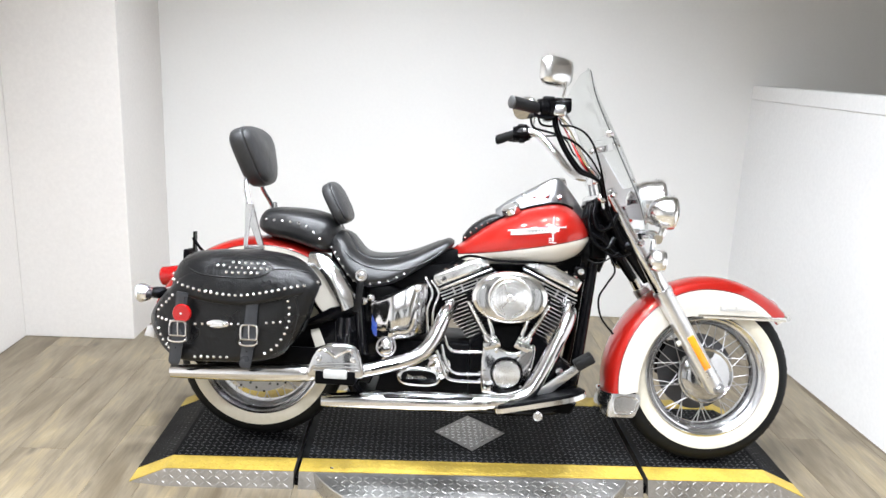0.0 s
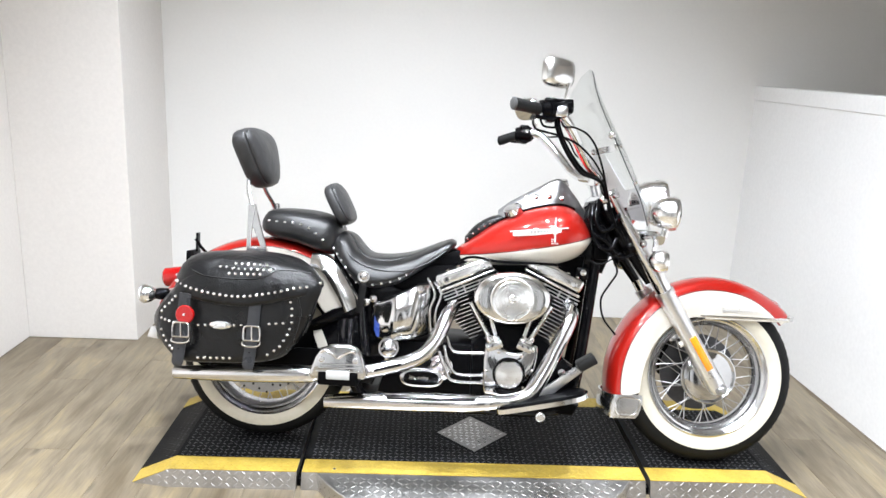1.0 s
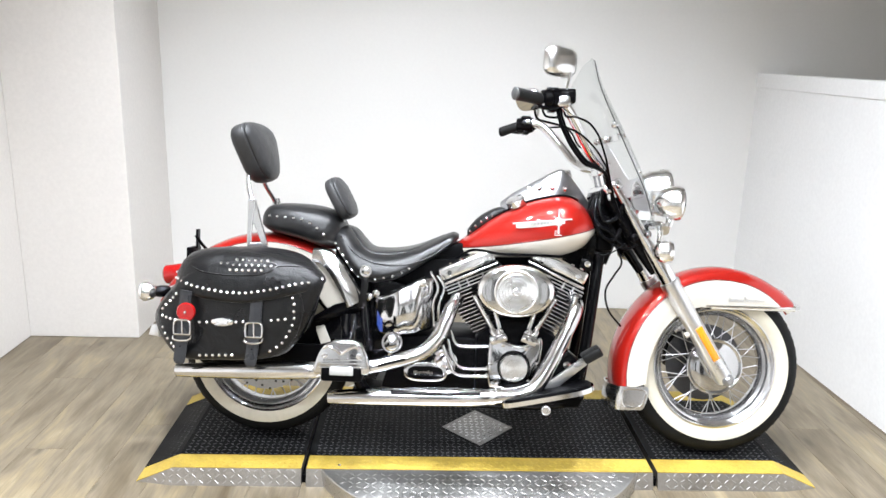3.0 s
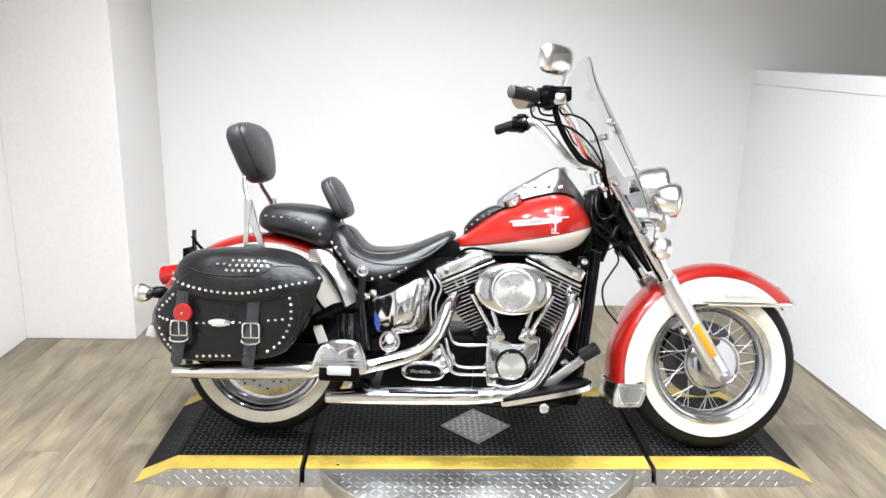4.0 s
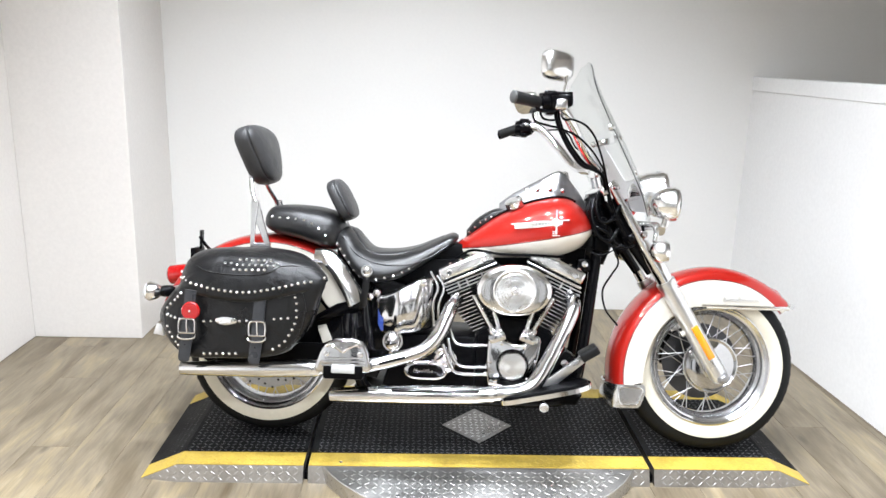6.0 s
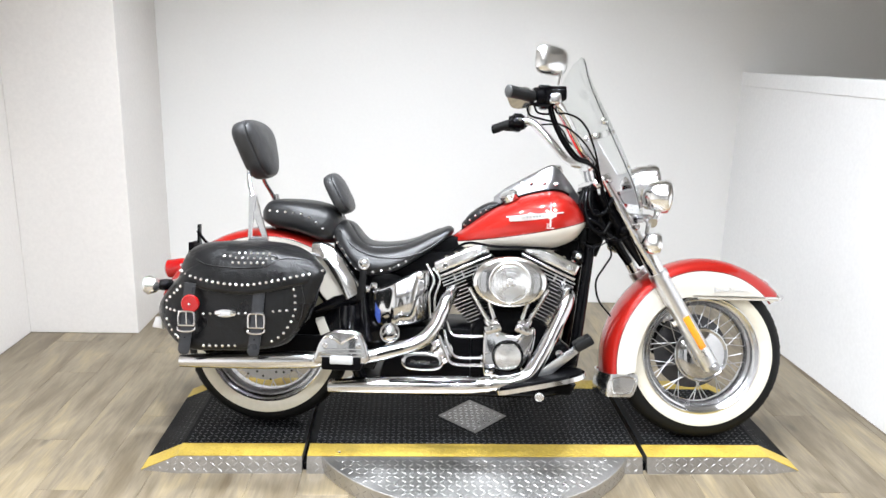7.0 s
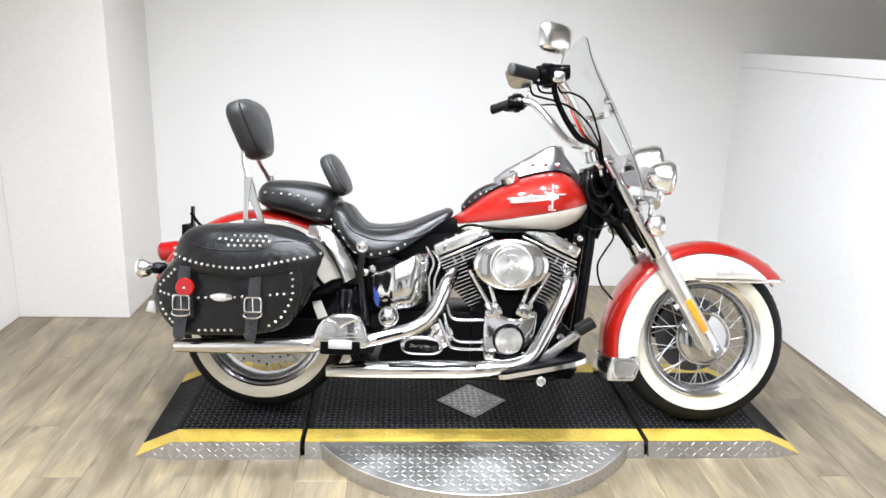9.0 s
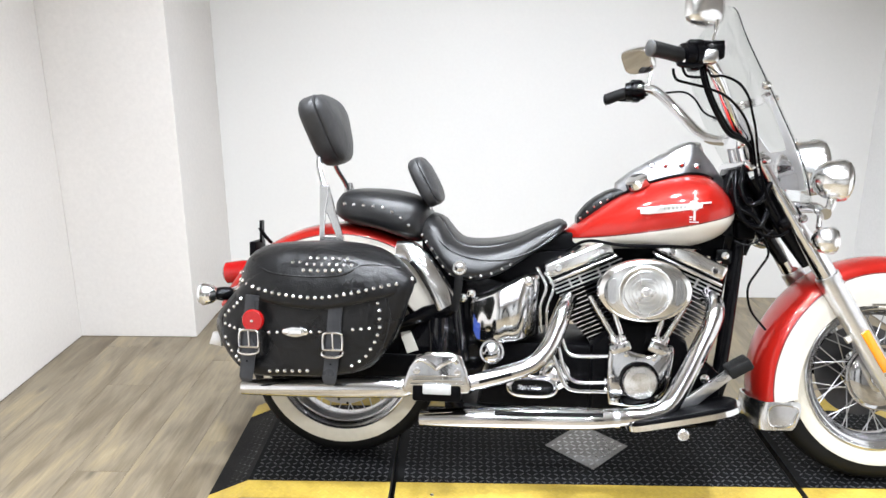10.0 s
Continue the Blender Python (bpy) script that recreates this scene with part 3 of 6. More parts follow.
front_edge, back_edge = D_Y - T_Y0 + 0.003, T_Y1 - D_Y + 0.003
part("disc", disc_half(-1, front_edge), PLATE, turntable, "aluminium tread plate disc")
part("disc", disc_half(1, back_edge), PLATE, turntable, "aluminium tread plate disc")
disc_lugs = bmesh.new()
for i in range(-24, 25):
    for j in range(-25, 25):
        x, y = i * COARSE + 0.004, j * COARSE
        if x * x + y * y < (D_R - 0.022) ** 2 and y < -front_edge - 0.012:
            lug(disc_lugs, (x, y, T_Z), (0.75, 0.66 if (i + j) % 2 else -0.66, 0), (0, 0, 1))
part("disc_relief", disc_lugs, PLATE, turntable, smooth=0)["kind"] = "stuff"
rim_lugs = bmesh.new()
for k in range(44):
    a = radians(-90 - 60 + k * 120 / 43)
    for row, z in enumerate((0.014, 0.036)):
        p = (D_R * math.cos(a), D_R * math.sin(a), z)
        if p[1] < -front_edge - 0.01:
            t = Vector((-math.sin(a), math.cos(a), 0)) * 0.75 + Vector((0, 0, 0.66 if (k + row) % 2 else -0.66))
            lug(rim_lugs, p, t, (math.cos(a), math.sin(a), 0), 0.0120, 0.0022, 0.0010)
part("rim_relief", rim_lugs, LUG_BRIGHT, turntable, smooth=0)["kind"] = "stuff"
for a in (-150, -120, -97, -84, -60, -35):
    part("bolt", lathe([(0, 0.007), (0.002, 0.006), (0.003, 0.0005)], (0.575 * math.cos(radians(a)), 0.575 * math.sin(radians(a)), T_Z), (0, 0, 1), 10), SATIN_CHROME, turntable)

# ---------------------------------------------------------------- motorcycle
# Built upright with x forward, y to its left, z up from the rear tyre's contact; it leans on its stand.
bike = tagged(new("motorcycle"), "red and cream cruiser motorcycle with black studded leather saddlebags", "motorcycle")
bike.matrix_world = Matrix.Translation((-0.60, 2.675, 0.058)) @ pose(0, 0, 0, 0, 0, -3.9) @ pose(0, 0, 0, -10.0)
WHEELBASE, AXLE_Z, TYRE_R = 1.675, 0.318, 0.318
RAKE, TRAIL = 32.0, 0.147
head_axis = Vector((-math.sin(radians(RAKE)), 0, math.cos(radians(RAKE))))
foot = Vector((WHEELBASE + TRAIL, 0, 0))
STEER = Matrix.Translation(foot) @ Matrix.Rotation(radians(8.0), 4, head_axis) @ Matrix.Translation(-foot)


def fixed(name, bm, mat, label="", smooth=40):
    return part(name, bm, mat, bike, label, None, smooth)


BARS = Matrix.Translation(foot) @ Matrix.Rotation(radians(2.5), 4, head_axis) @ Matrix.Translation(-foot)


def barred(name, bm, mat, label="", smooth=40):
    return part(name, bm, mat, bike, label, BARS, smooth)


def steered(name, bm, mat, label="", smooth=40):
    return part(name, bm, mat, bike, label, STEER, smooth)


# ---- wheels
def wheel(name, cx, label, m, disc, grow=1.0):
    c = (cx, 0, AXLE_Z * grow)
    prof = [(-0.044, 0.222), (-0.057, 0.234), (-0.064, 0.256), (-0.063, 0.280), (-0.053, 0.300), (-0.034, 0.312), (-0.012, 0.3175),
            (0.012, 0.3175), (0.034, 0.312), (0.053, 0.300), (0.063, 0.280), (0.064, 0.256), (0.057, 0.234), (0.044, 0.222)]
    prof = [(a, r if r < 0.26 else r * grow) for a, r in prof]
    tyre = part(name, lathe(prof, c, (0, 1, 0), 72, closed=True), RUBBER, bike, label, m)
    tread = bmesh.new()
    for k in range(60):
        a = 2 * math.pi * k / 60
        for s in (-1, 1):
            rot = Matrix.Translation(c) @ Matrix.Rotation(a + (0.05 if s > 0 else 0), 4, "Y")
            box(-0.0125, 0.0125, s * 0.025 - 0.007, s * 0.025 + 0.007, 0.306 * grow, 0.3142 * grow, 0.001, 1, tread, rot @ pose(0, 0, 0, 0, 0, s * 18))
    part("tread_pattern", tread, RUBBER, tyre)["kind"] = "stuff"
    for s in (-1, 1):
        ww = [(s * 0.0505, 0.2240), (s * 0.0595, 0.2340), (s * 0.0665, 0.2560), (s * 0.0660, 0.2715), (s * 0.0610, 0.2720), (s * 0.0590, 0.2560), (s * 0.0500, 0.2340), (s * 0.0430, 0.2240)]
        part("whitewall", lathe(ww, c, (0, 1, 0), 72, closed=True), WHITEWALL, tyre, "cream whitewall band")
    lip = 0.978 if grow > 1 else 1.0
    half_rim = [(0.050, 0.2310), (0.0590, 0.2315), (0.0610, 0.2275), (0.0570, 0.2225), (0.0470, 0.2175), (0.0430, 0.2090), (0.0320, 0.2040), (0.0280, 0.1960), (0.0150, 0.1900)]
    half_rim = [(a, q * lip) for a, q in half_rim]
    rim = [(-a, q) for a, q in half_rim] + half_rim[::-1] + [(0.030, 0.2150), (0.0, 0.2010), (-0.030, 0.2150)]
    part("rim", lathe(rim, c, (0, 1, 0), 72, closed=True), RIM_CHROME, tyre, "chrome steel rim")
    hub = [(-0.075, 0.020), (-0.073, 0.030), (-0.060, 0.034), (-0.052, 0.045), (-0.046, 0.056), (-0.040, 0.056), (-0.036, 0.036), (0.036, 0.036), (0.040, 0.056), (0.046, 0.056), (0.060, 0.03), (0.075, 0.02)]
    part("hub", lathe(hub, c, (0, 1, 0), 40), CHROME, tyre, "chrome hub")
    spoke = {}
    for k in range(40):
        side = -1 if k % 2 else 1
        lean_a = (1 if (k // 2) % 2 else -1) * radians(24)
        a0 = 2 * math.pi * k / 40
        h = Vector((0.052 * math.sin(lean_a * 2.4), side * 0.044, 0.052 * math.cos(lean_a * 2.4)))
        r = Vector((0, side * 0.012, 0.193))
        rot = Matrix.Translation(c) @ Matrix.Rotation(a0, 4, "Y")
        key = (side, lean_a > 0)
        if key not in spoke:
            spoke[key] = part("spoke", tube([h, r], 0.0019, 6, 1), SPOKE_STEEL, tyre, m=rot)
        else:
            share(spoke[key], tyre, rot)
    if disc:
        rotor = lathe([(-0.060, 0.060), (-0.060, 0.146), (-0.055, 0.146), (-0.055, 0.060)], c, (0, 1, 0), 48, closed=True)
        ro = part("brake_disc", rotor, DULL_CHROME, tyre, "drilled steel brake disc")
        holes = bmesh.new()
        for k in range(30):
            a = 2 * math.pi * k / 30
            rr = 0.120 + 0.012 * (k % 3)
            lathe([(-0.0606, 0.0045), (-0.0602, 0.0045)], (cx + rr * math.cos(a), 0, AXLE_Z + rr * math.sin(a)), (0, 1, 0), 8, holes)
        part("hole_pattern", holes, BLACK_SATIN, tyre)["kind"] = "stuff"
    else:
        cap = [(-0.040, 0.098), (-0.052, 0.104), (-0.058, 0.1035), (-0.060, 0.099), (-0.0575, 0.094), (-0.056, 0.090), (-0.062, 0.078), (-0.066, 0.060), (-0.068, 0.034), (-0.080, 0.030), (-0.082, 0.001)]
        part("hub_cap", lathe(cap, c, (0, 1, 0), 56), HUB_CHROME, tyre, "domed chrome hub cover")
        left = [(0.050, 0.07), (0.058, 0.146), (0.062, 0.146), (0.056, 0.07)]
        part("brake_disc", lathe(left, c, (0, 1, 0), 48, closed=True), DARK_STEEL, tyre, "steel brake disc")
    return tyre


wheel("rear_wheel", 0.0, "whitewall tyre on a chrome spoked wheel", None, True)
WX = WHEELBASE - 0.013
wheel("front_wheel", WX, "whitewall tyre on a chrome spoked wheel", STEER @ Matrix.Translation((WX, 0, 0)) @ pose(0, 0, 0, 0, 0, -3.5) @ Matrix.Translation((-WX, 0, 0)), False, 1.02)


# ---- fenders
def fender(name, cx, theta0, theta1, outer, side_r, half, inner, maker, label, crown_h=None, steps=56, crown_limit=None):
    """A deep valanced fender: a red rolled crown and cream side skirts that reach down to inner(theta)."""
    def at(theta, r, y):
        return (cx + r * math.cos(theta), y, AXLE_Z + r * math.sin(theta))
    ths = [radians(theta0 + (theta1 - theta0) * k / steps) for k in range(steps + 1)]
    crown = bmesh.new()
    loops = []
    for th in ths:
        d = math.degrees(th)
        ro, rs = outer(d), side_r(d)
        pts = []
        for k in range(13):
            a = math.pi * k / 12
            pts.append(at(th, rs + (ro - rs) * math.sin(a) ** 0.8, -half * math.cos(a)))
        inn = [at(th, rs - 0.004 + (ro - rs) * math.sin(math.pi * k / 12) ** 0.8, -(half - 0.003) * math.cos(math.pi * k / 12)) for k in range(12, -1, -1)]
        loops.append(pts + inn)
    loft(loops, True, crown)
    body = maker(name, crown, RED, label)
    for s in (-1, 1):
        sk = bmesh.new()
        loops = []
        for th in ths:
            d = math.degrees(th)
            rs, ri = side_r(d), inner(d)
            n = 6
            outp = [at(th, rs + (ri - rs) * k / n, s * (half + 0.006 * math.sin(math.pi * min(1, k / n + 0.1)))) for k in range(n + 1)]
            inp = [at(th, rs + (ri - rs) * k / n, s * (half - 0.004 + 0.006 * math.sin(math.pi * min(1, k / n + 0.1)))) for k in range(n, -1, -1)]
            loops.append(outp + inp)
        loft(loops, True, sk)
        part("side_skirt", sk, CREAM, body, "cream painted side skirt")
        ln = bmesh.new()
        loft([[at(th, side_r(math.degrees(th)), s * (half - 0.006)), at(th, inner(math.degrees(th)) + 0.003, s * (half - 0.006)),
               at(th, inner(math.degrees(th)) + 0.003, s * (half - 0.008)), at(th, side_r(math.degrees(th)), s * (half - 0.008))] for th in ths], True, ln)
        part("inner_liner", ln, BLACK_SATIN, body, "black inner face of the skirt")
        part("pinstripe", tube([at(th, side_r(math.degrees(th)) - 0.0005, s * (half + 0.0012)) for th in ths[::2]], 0.0019, 6, 2), PINSTRIPE, body)
    return body


def front_inner(d):
    if d < 112:
        return max(0.226 / max(math.sin(radians(d)), 0.3), 0.2) if d > 41 else 0.344
    return table(d, [(112, 0.244), (125, 0.258), (145, 0.266), (165, 0.272), (180, 0.280), (200, 0.300)])


front_fender = fender("front_fender", WHEELBASE, 41.5, 191.5, lambda d: curve_table(d, [(37, 0.389), (50, 0.382), (62, 0.376), (90, 0.375), (120, 0.376), (150, 0.379), (192, 0.396)]),
                      lambda d: curve_table(d, [(37, 0.314), (50, 0.317), (69, 0.323), (87, 0.326), (104, 0.333), (121, 0.339), (143, 0.344), (165, 0.352), (192, 0.365)]), 0.090, front_inner, steered, "red and cream valanced front fender")
# chrome boot wrapped round the rear foot of the front fender
fl = bmesh.new()
loops = []
for z, x_front, x_rear, grow in ((0.252, 1.392, 1.272, 0.0), (0.246, 1.397, 1.270, 0.001), (0.228, 1.398, 1.267, 0.002), (0.200, 1.391, 1.264, 0.002), (0.177, 1.382, 1.262, 0.001), (0.167, 1.372, 1.265, 0.0)):
    half = 0.0955 + grow
    ring = [(x_front, -half), (1.335, -half)] + [(1.300 - (1.300 - x_rear) * math.sin(math.pi * q / 16), -half * math.cos(math.pi * q / 16)) for q in range(17)] + [(1.335, half), (x_front, half)]
    back = [(x + (0.005 if abs(y) < 0.09 else 0.0), y * 0.94) for x, y in ring[::-1]]
    loops.append([(x, y, z) for x, y in ring + back])
loft(loops, True, fl)
flap = part("fender_boot", fl, SATIN_CHROME, front_fender, "polished fender boot trim")
fo = round_outline([(1.306, 0.240), (1.384, 0.237), (1.381, 0.208), (1.364, 0.180), (1.304, 0.183)], 4)
part("boot_bead", tube([(x, -0.098, z) for x, z in fo + fo[:1]], 0.0032, 6, 1), CHROME, flap)
# chrome spear along the lower edge of the fender side and a tip ornament
for s in (-1, 1):
    part("trim_spear", tube([(1.60, s * 0.099, 0.5505), (1.75, s * 0.100, 0.549), (1.93, s * 0.096, 0.548)], [0.0035, 0.0055, 0.0045], 8, 6), CHROME, front_fender, "thin chrome spear")
    part("lower_bead", tube([(1.62, s * 0.098, 0.5425), (1.80, s * 0.098, 0.5415), (1.94, s * 0.092, 0.541)], 0.004, 8, 6), CREAM, front_fender)
tip = tube([(1.955, -0.085, 0.548), (1.976, -0.05, 0.552), (1.982, 0, 0.554), (1.976, 0.05, 0.552), (1.955, 0.085, 0.548)], 0.008, 10, 6)
part("tip_trim", tip, CHROME, front_fender, "chrome tip moulding")
orn = tube([(1.905, 0, 0.612), (1.93, 0, 0.613), (1.955, 0, 0.592), (1.968, 0, 0.562)], 0.0045, 8, 6)
part("tip_ornament", orn, CHROME, front_fender)
script = bmesh.new()
rs = random.Random(4)
sx = 1.684
for k in range(16):
    w = rs.uniform(0.005, 0.013)
    h = rs.uniform(0.006, 0.010) if k not in (0, 8) else 0.018
    tube([(sx, -0.0965, 0.570 - h * 0.3 + 0.0003 * k), (sx + w * 0.5, -0.0965, 0.570 + h), (sx + w, -0.0965, 0.570 - h * 0.2)], 0.0016, 5, 3, script)
    sx += w * 0.95
part("script_emblem", script, BADGE_GREY, front_fender, "grey metal script emblem")

rear_fender = fender("rear_fender", 0.0, 52.0, 156.0, lambda d: 0.445, lambda d: 0.414, 0.098,
                     lambda d: table(d, [(38, 0.29), (60, 0.33), (186, 0.34)]), fixed, "red and cream rear fender")

part("front_skirt", prism(round_outline([(0.190, 0.690), (0.262, 0.665), (0.318, 0.550), (0.305, 0.500), (0.240, 0.505), (0.198, 0.580)], 4), -0.150, -0.138, 0.003, 1), CREAM, rear_fender, "cream painted side skirt")

part("lower_skirt", prism([(0.2, 0.433), (0.248, 0.445), (0.256, 0.393), (0.215, 0.382)], -0.141, -0.133, 0.002, 1), CREAM, rear_fender, "cream painted lower skirt")

# ---- front fork and lamps
def on_fork(h, y, off=0.0):
    """A point h metres up the fork leg from the axle; off shifts it forward across the leg."""
    base = Vector((1.668, y, 0.294))
    return base + head_axis * h + Vector((math.cos(radians(RAKE)), 0, math.sin(radians(RAKE)))) * off


for s in (-1, 1):
    y = s * 0.108
    leg = steered("fork_leg", tube([on_fork(-0.022, y), on_fork(-0.012, y), on_fork(0.006, y), on_fork(0.10, y), on_fork(0.30, y), on_fork(0.395, y), on_fork(0.40, y)],
                                   [0.020, 0.030, 0.033, 0.032, 0.033, 0.036, 0.033], 20, 3), ALLOY, "polished alloy fork slider")
    part("upper_tube", tube([on_fork(0.395, y), on_fork(0.46, y), on_fork(0.54, y, -0.002), on_fork(0.66, y, -0.002), on_fork(0.80, y)], [0.0305, 0.0295, 0.0245, 0.0185, 0.014], 20, 3), CHROME, leg, "chrome fork tube cover")
    part("boss", lathe([(0.0, 0.022), (0.011, 0.022), (0.014, 0.018), (0.0145, 0.0005)], (1.674, y + s * 0.018, 0.288), (0, s, 0), 20), DULL_CHROME, leg)
    part("axle_nut", lathe([(0.0, 0.014), (0.008, 0.014), (0.011, 0.010), (0.011, 0.0005)], (1.674, y + s * 0.030, 0.286), (0, s, 0), 6), DULL_CHROME, leg, smooth=20)
    part("fender_bracket", tube([on_fork(0.20, y * 0.95, -0.02), on_fork(0.20, y * 0.93, -0.045)], 0.011, 10, 1), CREAM, leg)
    rf = bmesh.new()
    mrot = Matrix.Translation(on_fork(0.145, y + s * 0.034)) @ pose(0, 0, 0, 0, -RAKE, 0)
    box(-0.0135, 0.0135, -0.004, 0.004, -0.068, 0.068, 0.0035, 2, rf, mrot)
    part("side_reflector", rf, ORANGE, leg, "orange side reflector strip")
    part("lower_boot", tube([on_fork(0.45, s * 0.075, -0.022), on_fork(0.60, s * 0.075, -0.030), on_fork(0.76, s * 0.075, -0.030)], [0.016, 0.023, 0.027], 16, 2), BLACK_GLOSS, leg, "black fork boot")

steered("brake_caliper", box(1.520, 1.612, 0.070, 0.125, 0.300, 0.430, 0.016, 2), BLACK_SATIN, "black front brake caliper")

# triple clamp, headlamp bracket and lamps
for h, nm in ((0.60, "lower_clamp"), (0.80, "upper_clamp")):
    c = on_fork(h, 0)
    steered(nm, box(-0.045, 0.030, -0.112, 0.112, -0.018, 0.018, 0.012, 3, None, Matrix.Translation(c) @ pose(0, 0, 0, 0, -RAKE, 0)), BLACK_GLOSS if h < 0.7 else CHROME)
steered("steering_head", tube([Vector((1.33, 0, 0.745)), Vector((1.20, 0, 0.95))], 0.034, 18, 1), BLACK_GLOSS, "black steering head")


def lamp_shell(centre, r, depth, axis, name, label, lens, trim=True):
    p = [(-depth, 0.002), (-depth * 0.95, r * 0.35), (-depth * 0.75, r * 0.68), (-depth * 0.4, r * 0.92), (0.0, r * 0.99), (0.008, r * 1.06), (0.020, r * 1.06), (0.026, r * 0.98)]
    shell = steered(name, lathe(p, centre, axis, 40), LAMP_CHROME, label)
    q = [(0.020, r * 0.99), (0.030, r * 0.85), (0.036, r * 0.5), (0.038, 0.001)]
    part("lens", lathe(q, centre, axis, 40), lens, shell, "clear lamp lens")
    ring = [(0.018, r * 1.00), (0.028, r * 1.03), (0.031, r * 0.98), (0.026, r * 0.93)]
    part("trim_ring", lathe(ring, centre, axis, 40, closed=True), CHROME, shell)
    return shell


fwd = Vector((1, 0, -0.04))
lamp_shell((1.442, 0, 0.962), 0.082, 0.10, fwd, "headlamp", "chrome headlamp shell", LENS)
for s in (-1, 1):
    pl = lamp_shell((1.424, s * 0.185, 0.912), 0.057, 0.060, fwd, "passing_lamp", "chrome auxiliary lamp", LENS)
    part("stalk", tube([(1.42, s * 0.185, 0.86), (1.415, s * 0.185, 0.835), (1.40, s * 0.17, 0.81)], 0.013, 12, 4), CHROME, pl)
    ts = lamp_shell((1.388, s * 0.205, 0.742), 0.037, 0.030, fwd, "front_turn_signal", "chrome bullet turn signal", LENS)
    part("stem", tube([(1.375, s * 0.205, 0.775), (1.385, s * 0.19, 0.81), (1.39, s * 0.16, 0.825)], 0.009, 10, 4), CHROME, ts)
steered("lamp_bar", tube([(1.40, -0.19, 0.815), (1.41, -0.10, 0.835), (1.41, 0.10, 0.835), (1.40, 0.19, 0.815)], 0.017, 14, 5), CHROME, "chrome lamp bar")
nac = bmesh.new()
loft([[(1.30, y, z) for y, z in ((-0.09, 0.80), (0.09, 0.80), (0.10, 0.93), (-0.10, 0.93))],
      [(1.36, y, z) for y, z in ((-0.075, 0.80), (0.075, 0.80), (0.085, 0.95), (-0.085, 0.95))],
      [(1.40, y, z) for y, z in ((-0.05, 0.82), (0.05, 0.82), (0.06, 0.95), (-0.06, 0.95))]], True, nac)
bmesh.ops.bevel(nac, geom=nac.edges[:], offset=0.012, segments=2, affect="EDGES")
steered("lamp_nacelle", nac, CHROME, "chrome lamp mount cover")

# ---- windshield
def shield_point(u, v, lift=0.0):
    """u from -1 to 1 across, v from 0 at the bottom to 1 at the top."""
    w = curve_table(v, [(0, 0.195), (0.12, 0.235), (0.35, 0.262), (0.6, 0.255), (0.8, 0.215), (0.93, 0.145), (1.0, 0.05)])
    y = u * w
    x = curve_table(v, [(0, 1.412), (0.2, 1.385), (0.5, 1.301), (0.8, 1.206), (1.0, 1.164)]) - 1.35 * y * y + lift
    z = 0.835 + 0.60 * v
    return (x, y, z)


sh = bmesh.new()
NU, NV = 22, 26
grid = [[[sh.verts.new(shield_point(-1 + 2 * i / NU, j / NV, l)) for i in range(NU + 1)] for j in range(NV + 1)] for l in (0.0, -0.0045)]
for l in (0, 1):
    for j in range(NV):
        for i in range(NU):
            sh.faces.new((grid[l][j][i], grid[l][j][i + 1], grid[l][j + 1][i + 1], grid[l][j + 1][i]))
border = [(j, 0) for j in range(NV + 1)] + [(NV, i) for i in range(1, NU + 1)] + [(j, NU) for j in range(NV - 1, -1, -1)] + [(0, i) for i in range(NU - 1, 0, -1)]
for k in range(len(border)):
    a, b = border[k], border[(k + 1) % len(border)]
    sh.faces.new((grid[0][a[0]][a[1]], grid[0][b[0]][b[1]], grid[1][b[0]][b[1]], grid[1][a[0]][a[1]]))
shield = steered("windshield", sh, SHIELD, "clear curved plastic windshield")
shield.visible_shadow = False
for s in (-1,):
    part("edge_bead", tube([shield_point(s * 1.0, v, -0.002) for v in np.linspace(0.05, 0.97, 18)], 0.0014, 6, 2), BLACK_SATIN, shield, "dark polished edge")
band = bmesh.new()
loops = []
for u in np.linspace(-1.0, 0.58, 25):
    v0, v1 = 0.525, 0.56
    loops.append([shield_point(u, v0, -0.006), shield_point(u, v1, -0.006), shield_point(u, v1, -0.013), shield_point(u, v0, -0.013)])
loft(loops, True, band)
part("cross_brace", band, CHROME, shield, "chrome cross brace")
for u, v in ((0.58, 0.543), (0.33, 0.545), (-0.97, 0.55)):
    part("brace_bolt", lathe([(-0.012, 0.010), (-0.004, 0.013), (0.006, 0.012), (0.012, 0.006), (0.013, 0.0005)], shield_point(u, v, -0.012), (-1, -0.4, 0.2), 14), CHROME, shield)
lower = bmesh.new()
loops = []
for u in np.linspace(-0.66, 0.66, 41):
    a = min(1.0, max(0.0, (abs(u) - 0.20) / 0.20))
    b = min(1.0, max(0.0, (abs(u) - 0.50) / 0.16))
    top = 0.29 + 0.245 * a * a * (3 - 2 * a) - 0.03 * b * b
    low = 0.085 + 0.16 * b * b
    loops.append([shield_point(u, low + (top - low) * q, -0.009) for q in (0, 0.2, 0.4, 0.6, 0.8, 1.0)] + [shield_point(u, low + (top - low) * q, -0.012) for q in (1.0, 0.8, 0.6, 0.4, 0.2, 0)])
loft(loops, True, lower)
part("lower_plate", lower, SATIN_PLATE, shield, "satin metal lower plate")
for s in (-1, 1):
    for v in (0.10, 0.30, 0.50):
        p = shield_point(s * 0.86, v, 0.002)
        part("bolt", lathe([(-0.004, 0.008), (0.002, 0.008), (0.004, 0.0005)], p, (1, s * 0.5, 0.3), 12), CHROME, shield)

